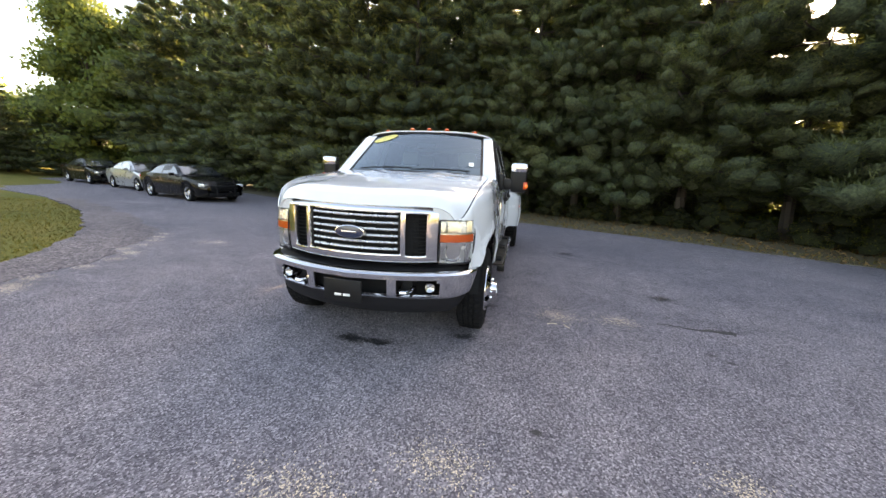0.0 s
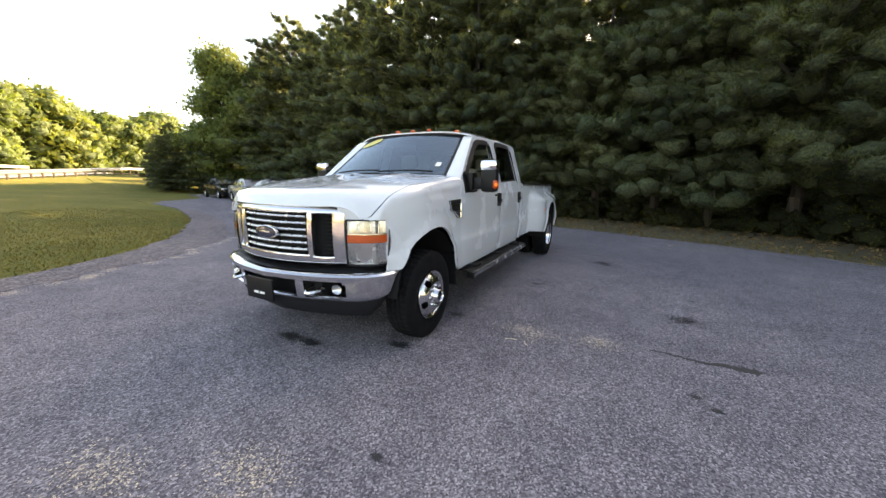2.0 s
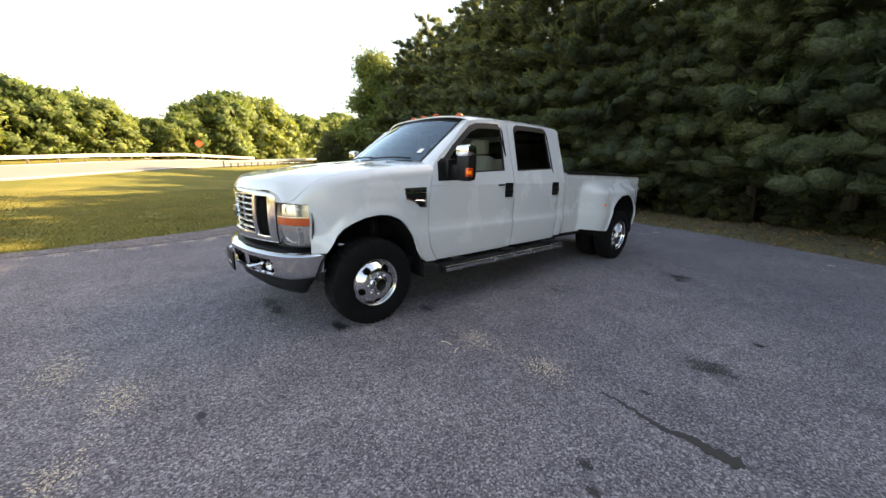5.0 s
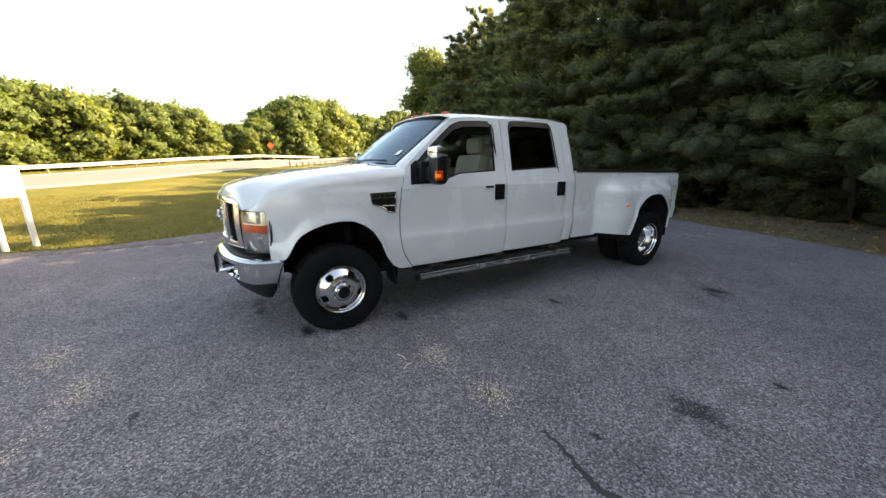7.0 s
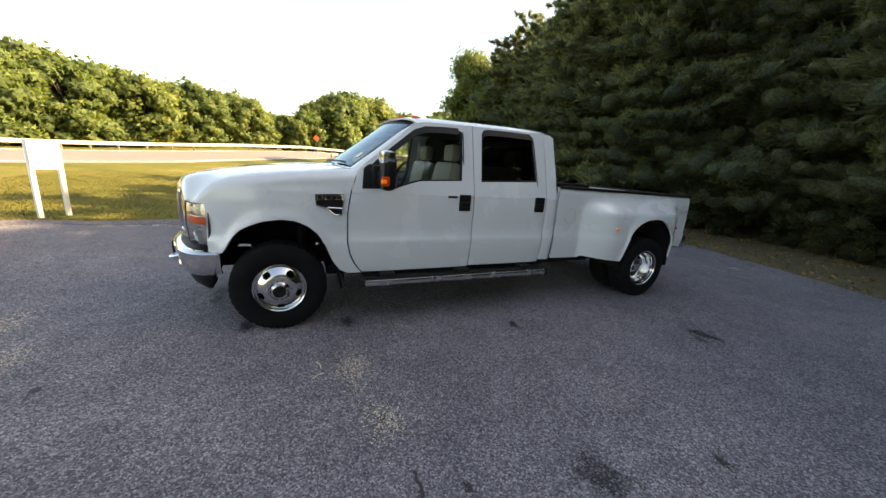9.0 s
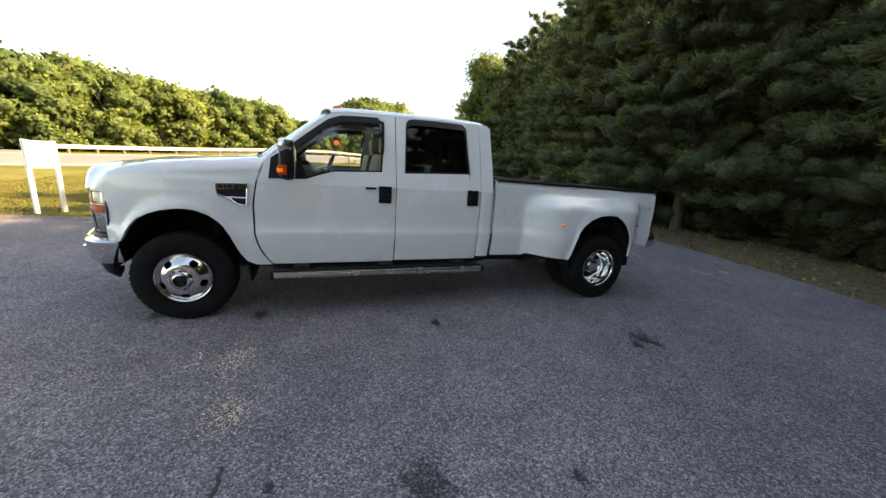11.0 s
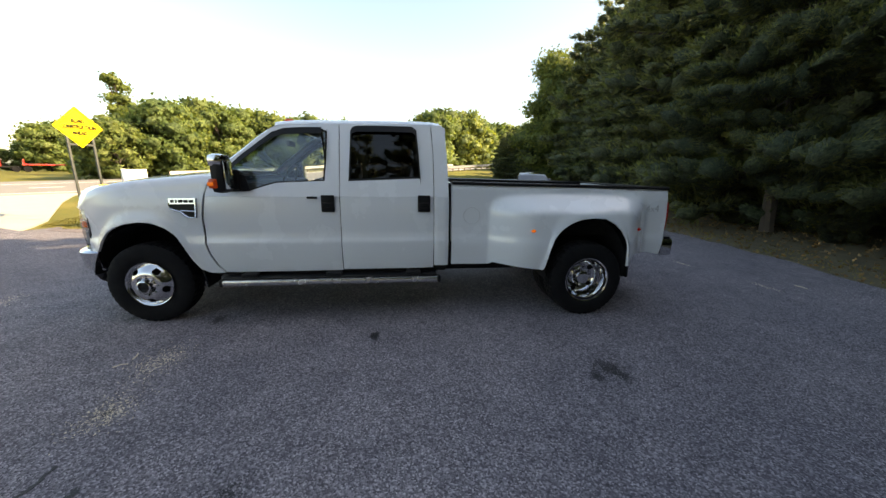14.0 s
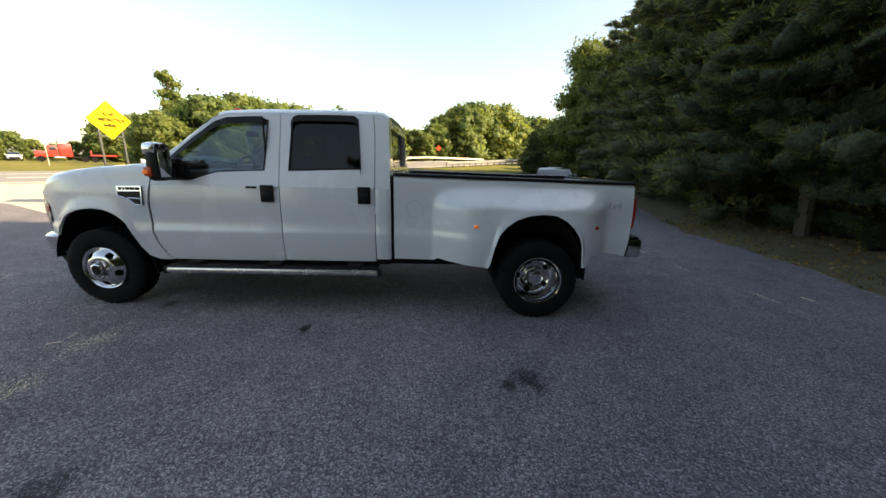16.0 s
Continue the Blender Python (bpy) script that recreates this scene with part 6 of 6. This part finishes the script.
board()


def far_sign():
    x, y = -49.9, 3.3
    s = thing("roadside_sign", x, y, rise(x, y) - 0.02, "orange diamond warning sign by the far road", "road sign", turn=88)
    bm = bmesh.new()
    plate(bm, [(0.45, 0), (0, 0.45), (-0.45, 0), (0, -0.45)], (), lambda a, b: (a, 0, b + 2.1), 0.01)
    part("panel", bm, ORANGE, s, "orange diamond panel", flat=True)
    part("post", new_box((0, 0.04, 1.0), (0.08, 0.06, 2.1), 0.008), POSTS, s)
    for sg in (-1, 1):
        part("leg", new_rod((0, 0.05, 0.6), (sg * 0.7, 0.05, 0.02), 0.025), POSTS, s)


far_sign()


def guard_rail(c, steel, label):
    """A corrugated beam on posts along a line of points."""
    n = len(c) - 1
    g = thing("guard_rail", 0, 0, 0, label, "guard rail", "rails along the road")
    pr = [(-0.02, 0.42), (0.04, 0.46), (0.04, 0.52), (-0.01, 0.56), (-0.01, 0.60), (0.04, 0.64), (0.04, 0.70), (-0.02, 0.74)]
    bm = bmesh.new()

    def fn(u, v):
        i = round(u * n)
        d = (c[min(i + 1, n)] - c[max(i - 1, 0)]).normalized()
        o, z = pr[round(v * 7)]
        p = c[i] + Vector((d.y, -d.x, 0)) * o
        return (p.x, p.y, rise(p.x, p.y) + z)

    surf(bm, fn, n, 7, thick=0.006)
    part("beam", bm, steel, g, "corrugated steel beam")
    for i in range(0, n + 1, 2):
        z = rise(c[i].x, c[i].y)
        part("post", new_box((c[i].x - 0.10, c[i].y - 0.02, z + 0.32), (0.14, 0.14, 0.82), 0.01), WOOD, g, "weathered wooden post")


guard_rail([mid[i] + Vector(((mid[i + 1] - mid[i - 1]).normalized().y, -(mid[i + 1] - mid[i - 1]).normalized().x, 0)) * 2.6 for i in range(124, 170)], GALV, "grey steel guard rail on posts along the road")
far_side = []
for i in range(70, 156, 2):
    if math.degrees(math.atan2(mid[i].y - 1.9, mid[i].x - 4.5)) % 360 > 207.5:
        continue
    d = (mid[i + 1] - mid[i - 1]).normalized()
    far_side.append(mid[i] - Vector((d.y, -d.x, 0)) * 8.3)
guard_rail(far_side, PALE_RAIL, "pale sunlit guard rail along the far side of the road")
# pole by the far white car
po = thing("utility_pole", -41, -46, rise(-41, -46) - 0.05, "short pale marker pole beside the far road", "pole")
part("shaft", new_rod((0, 0, 0), (0, 0, 2.8), 0.06, 0.05), CONCRETE, po)


# ---- marks and bits on the asphalt ----
def crack():
    line = smooth_curve([(2.77, 0.665, 0), (2.90, 0.665, 0), (3.04, 0.635, 0), (3.17, 0.625, 0), (3.26, 0.655, 0), (3.36, 0.645, 0), (3.50, 0.65, 0)], 60)
    bm = bmesh.new()
    prev = None
    for k, p in enumerate(line):
        w = (0.008 + 0.042 * (k / 60) ** 1.8) * (1 + 0.6 * noise.noise((k * 0.6, 0, 0)))
        w *= 0.4 if k > 58 else 1
        o = 0.018 * noise.noise((k * 0.35, 4, 0))
        row = [bm.verts.new((p.x, p.y + o + s * w, 0.003)) for s in (-1, 1)]
        if prev:
            bm.faces.new((prev[0], row[0], row[1], prev[1]))
        prev = row
    r = bmesh.ops.extrude_face_region(bm, geom=bm.faces[:])
    bmesh.ops.translate(bm, vec=(0, 0, -0.005), verts=[v for v in r["geom"] if isinstance(v, bmesh.types.BMVert)])
    tagged(part("tar_crack", bm, TAR, flat=True), "dark tar-filled crack in the asphalt", "crack", kind="structure")


crack()
# Pale specks: sun flecks put into colour on the lot, plus verge grit.
FLECK_GRIT = [(1.76, 0.52, 0.24, 0.16), (2.36, 0.60, 0.20, 0.13), (0.97, -1.75, 0.22, 0.15), (0.35, -2.10, 0.30, 0.17), (1.55, -1.95, 0.2, 0.12), (0.45, 7.4, 0.22, 0.05), (-0.75, 7.2, 0.22, 0.05), (-1.8, 7.2, 0.2, 0.05), (2.45, -1.5, 0.16, 0.12), (-4.4, 2.1, 0.35, 0.18)] + [(outer[k][0] + 0.15, outer[k][1] + 0.1, 0.16, 0.12) for k in range(70, 190, 7)]
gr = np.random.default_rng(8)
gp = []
for x, y, rx, ry in FLECK_GRIT:
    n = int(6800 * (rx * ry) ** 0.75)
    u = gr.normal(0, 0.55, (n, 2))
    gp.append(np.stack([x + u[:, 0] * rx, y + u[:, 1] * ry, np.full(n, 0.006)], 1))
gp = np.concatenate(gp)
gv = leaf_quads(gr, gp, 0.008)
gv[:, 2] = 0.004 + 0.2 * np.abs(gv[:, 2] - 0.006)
ob = new("sun_fleck_grit", fast_mesh("sun_fleck_grit", gv, 4, FLECK_STRAW, np.tile([0, 0, 1.0], (len(gp), 1))))
tagged(ob, "pale specks painting sun flecks, with verge grit, on the asphalt", "grit", kind="stuff")
# oil and damp marks, as fine dark specks
OILS = [(-0.12, -0.64, 0.12, 0.07, 1.0), (0.13, -0.64, 0.11, 0.05, 1.0), (0.83, -0.30, 0.10, 0.045, 1.0), (0.97, 0.58, 0.09, 0.05, 1.0), (2.95, 0.89, 0.03, 0.02, 0.7), (2.36, 0.60, 0.03, 0.02, 0.7), (1.46, 2.18, 0.07, 0.04, 0.8), (3.13, 1.60, 0.17, 0.13, 0.5), (2.19, 4.08, 0.18, 0.14, 0.5), (2.28, 3.9, 0.06, 0.05, 0.4), (3.0, 0.04, 0.03, 0.025, 0.8), (3.1, -0.07, 0.035, 0.02, 0.8), (1.45, -1.38, 0.03, 0.02, 0.8), (3.3, 2.36, 0.05, 0.03, 0.4)]
for x, y, rx, ry, dense in OILS:
    n = int(15000 * dense * (rx * ry) ** 0.6)
    u = gr.normal(0, 0.48, (n, 2))
    u += 0.35 * np.stack([np.sin(u[:, 1] * 5 + x * 9), np.cos(u[:, 0] * 4 + y * 7)], 1) * 0.5
    op = np.stack([x + u[:, 0] * rx, y + u[:, 1] * ry, np.full(n, 0.004)], 1)
    ov = leaf_quads(gr, op, 0.010)
    ov[:, 2] = 0.003 + 0.12 * np.abs(ov[:, 2] - 0.004)
    tagged(new("oil_mark", fast_mesh("oil_mark", ov, 4, OIL)), "dark oil mark soaked into the asphalt", "stain", kind="stuff")
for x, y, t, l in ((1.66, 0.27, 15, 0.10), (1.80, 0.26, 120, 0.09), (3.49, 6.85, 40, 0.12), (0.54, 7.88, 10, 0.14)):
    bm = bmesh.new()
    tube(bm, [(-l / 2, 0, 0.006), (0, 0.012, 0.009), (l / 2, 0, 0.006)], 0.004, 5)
    w = tagged(part("twig", bm, FLECK_STRAW), "pale dry twig lying on the asphalt", "twig", "twigs on the asphalt")
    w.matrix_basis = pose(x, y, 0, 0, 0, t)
SKYLINE = [(156, 8.0), (165, 7.4), (168, 9.1), (172, 10.2), (175, 9.4), (178, 7.6), (180.5, 5.0), (183, 5.6), (186, 7.2), (190, 7.9), (199, 8.3), (202, 8.7), (206, 8.8), (210, 8.6), (213, 7.0), (215.5, 5.6), (218, 4.9), (220, 5.6), (221.8, 4.6), (223.2, 2.0), (226, 1.4), (229, 2.4), (240, 2.6)]
beyond = []
for i in range(1, 200):
    d = (mid[i + 1] - mid[i - 1]).normalized()
    q = mid[i] - Vector((d.y, -d.x, 0)) * 13.5
    beyond.append((math.degrees(math.atan2(q.y - 1, q.x - 4)) % 360, math.hypot(q.x - 4, q.y - 1)))
beyond = sorted(p for p in beyond if 150 < p[0] < 245)
belt = []
for k in range(50):
    az = 158 + k * 1.58
    d = curve(az, beyond) + 3.0 + 2.6 * math.sin(k * 1.7)
    if az > 218:
        d = 104 + 5 * math.sin(k * 1.7)
    x, y = 4 + d * math.cos(radians(az)), 1 + d * math.sin(radians(az))
    top = 1.5 + d * math.tan(radians(curve(az, SKYLINE))) * (0.97 - 0.10 * abs(math.sin(k * 2.3)))
    belt.append((x, y, max(0.3, (top - rise(x, y)) / (11.0, 10.0, 12.0)[k % 3]), k))
first = set()
for x, y, s, k in belt:
    j = k % 3
    if j not in first:
        first.add(j)
        place_first(FAR[j], x, y, 67 * k, s)
    else:
        plant(FAR[j], x, y, 67 * k, s)
for k in range(15):
    az, d = 170 + k * 3.4, 84 + 6 * math.sin(k * 2.1)
    plant(FAR[(k + 1) % 3], 4 + d * math.cos(radians(az)), 1 + d * math.sin(radians(az)), 50 * k, 0.085 * curve(az, SKYLINE))
place_first(POPLAR, -44.4, -31.8, 30, 1.04)
plant(LOW, -52, -35, 20, 0.8)
plant(LOW, -56, -28, 70, 0.75)

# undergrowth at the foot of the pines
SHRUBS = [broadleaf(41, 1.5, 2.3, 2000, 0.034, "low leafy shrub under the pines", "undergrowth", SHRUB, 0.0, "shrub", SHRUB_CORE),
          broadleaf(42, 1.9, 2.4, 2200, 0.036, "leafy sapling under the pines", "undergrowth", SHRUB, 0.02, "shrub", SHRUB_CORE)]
under = smooth_curve([(-22, 17.0, 0), (-12, 14.2, 0), (-5, 11.5, 0), (-1, 11.0, 0), (2.2, 10.4, 0), (5.4, 9.2, 0), (8.2, 7.4, 0), (10.8, 5.0, 0), (14, 0.5, 0)], 24)
for i, p in enumerate(under):
    a, b, s = p.x + rng.uniform(-0.4, 0.4), p.y + rng.uniform(0.8, 2.2), rng.uniform(0.32, 0.72)
    if i < 2:
        place_first(SHRUBS[i], a, b, rng.uniform(0, 360), s)
    else:
        plant(SHRUBS[i % 2], a, b, rng.uniform(0, 360), s)

# grass blades, litter
nr = np.random.default_rng(77)


def inside(px, py, poly):
    r = np.zeros(len(px), bool)
    for (x1, y1), (x2, y2) in zip(poly, poly[1:] + poly[:1]):
        hit = ((y1 > py) != (y2 > py)) & (px < (x2 - x1) * (py - y1) / (y2 - y1 + 1e-12) + x1)
        r ^= hit
    return r


def scatter(n, x0, x1, y0, y1, poly):
    px, py = nr.uniform(x0, x1, n), nr.uniform(y0, y1, n)
    k = inside(px, py, poly)
    return px[k], py[k]


gpoly = [(p[0] - 0.02, p[1]) for p in ge2[:46]] + [(-30, 0), (-24, -14)]
gx, gy = scatter(56000, -18, -4, -9, 7, gpoly)
keep = nr.uniform(0, 1, len(gx)) < np.clip(1.25 - (-4 - gx) / 13, 0.15, 1)
gx, gy = gx[keep], gy[keep]
gz = np.array([rise(a, b) - 0.03 for a, b in zip(gx, gy)])
gc = np.stack([gx, gy, gz], 1)
ob = new("grass", fast_mesh("grass", blades(nr, gc, np.tile([0, 0, 1.0], (len(gc), 1)), 4, 0.042, 0.010, 0.6), 3, BLADE, np.tile([0, 0, 1.0], (len(gc) * 4, 1))))
tagged(ob, "short mown grass with dry tips", "grass", kind="stuff")
lpoly = [(p[0], p[1] - 0.12) for p in te2[18:52]] + [(14, 8), (4, 12), (-12, 17)]
lx, ly = scatter(16000, -12, 14, -3, 14, lpoly)
lz = np.array([rise(a, b) + 0.022 for a, b in zip(lx, ly)])
ob = new("leaf_litter", fast_mesh("leaf_litter", leaf_quads(nr, np.stack([lx, ly, lz], 1), 0.04), 4, LITTER))
tagged(ob, "dry brown fallen leaves under the trees", "leaf litter", kind="stuff")
vx, vy = scatter(30000, -12, 14, -3, 14, [(p[0], p[1] - 0.05) for p in te2[18:52]] + [(p[0] + 0.25, p[1] + 1.0) for p in te2[18:52]][::-1])
vz = np.array([rise(a, b) + 0.005 for a, b in zip(vx, vy)])
ob = new("verge_grass", fast_mesh("verge_grass", blades(nr, np.stack([vx, vy, vz], 1), np.tile([0, 0, 1.0], (len(vx), 1)), 4, 0.06, 0.010, 0.6), 3, BLADE, np.tile([0, 0, 1.0], (len(vx) * 4, 1))))
tagged(ob, "thin grass strip along the tree side", "grass", kind="stuff")
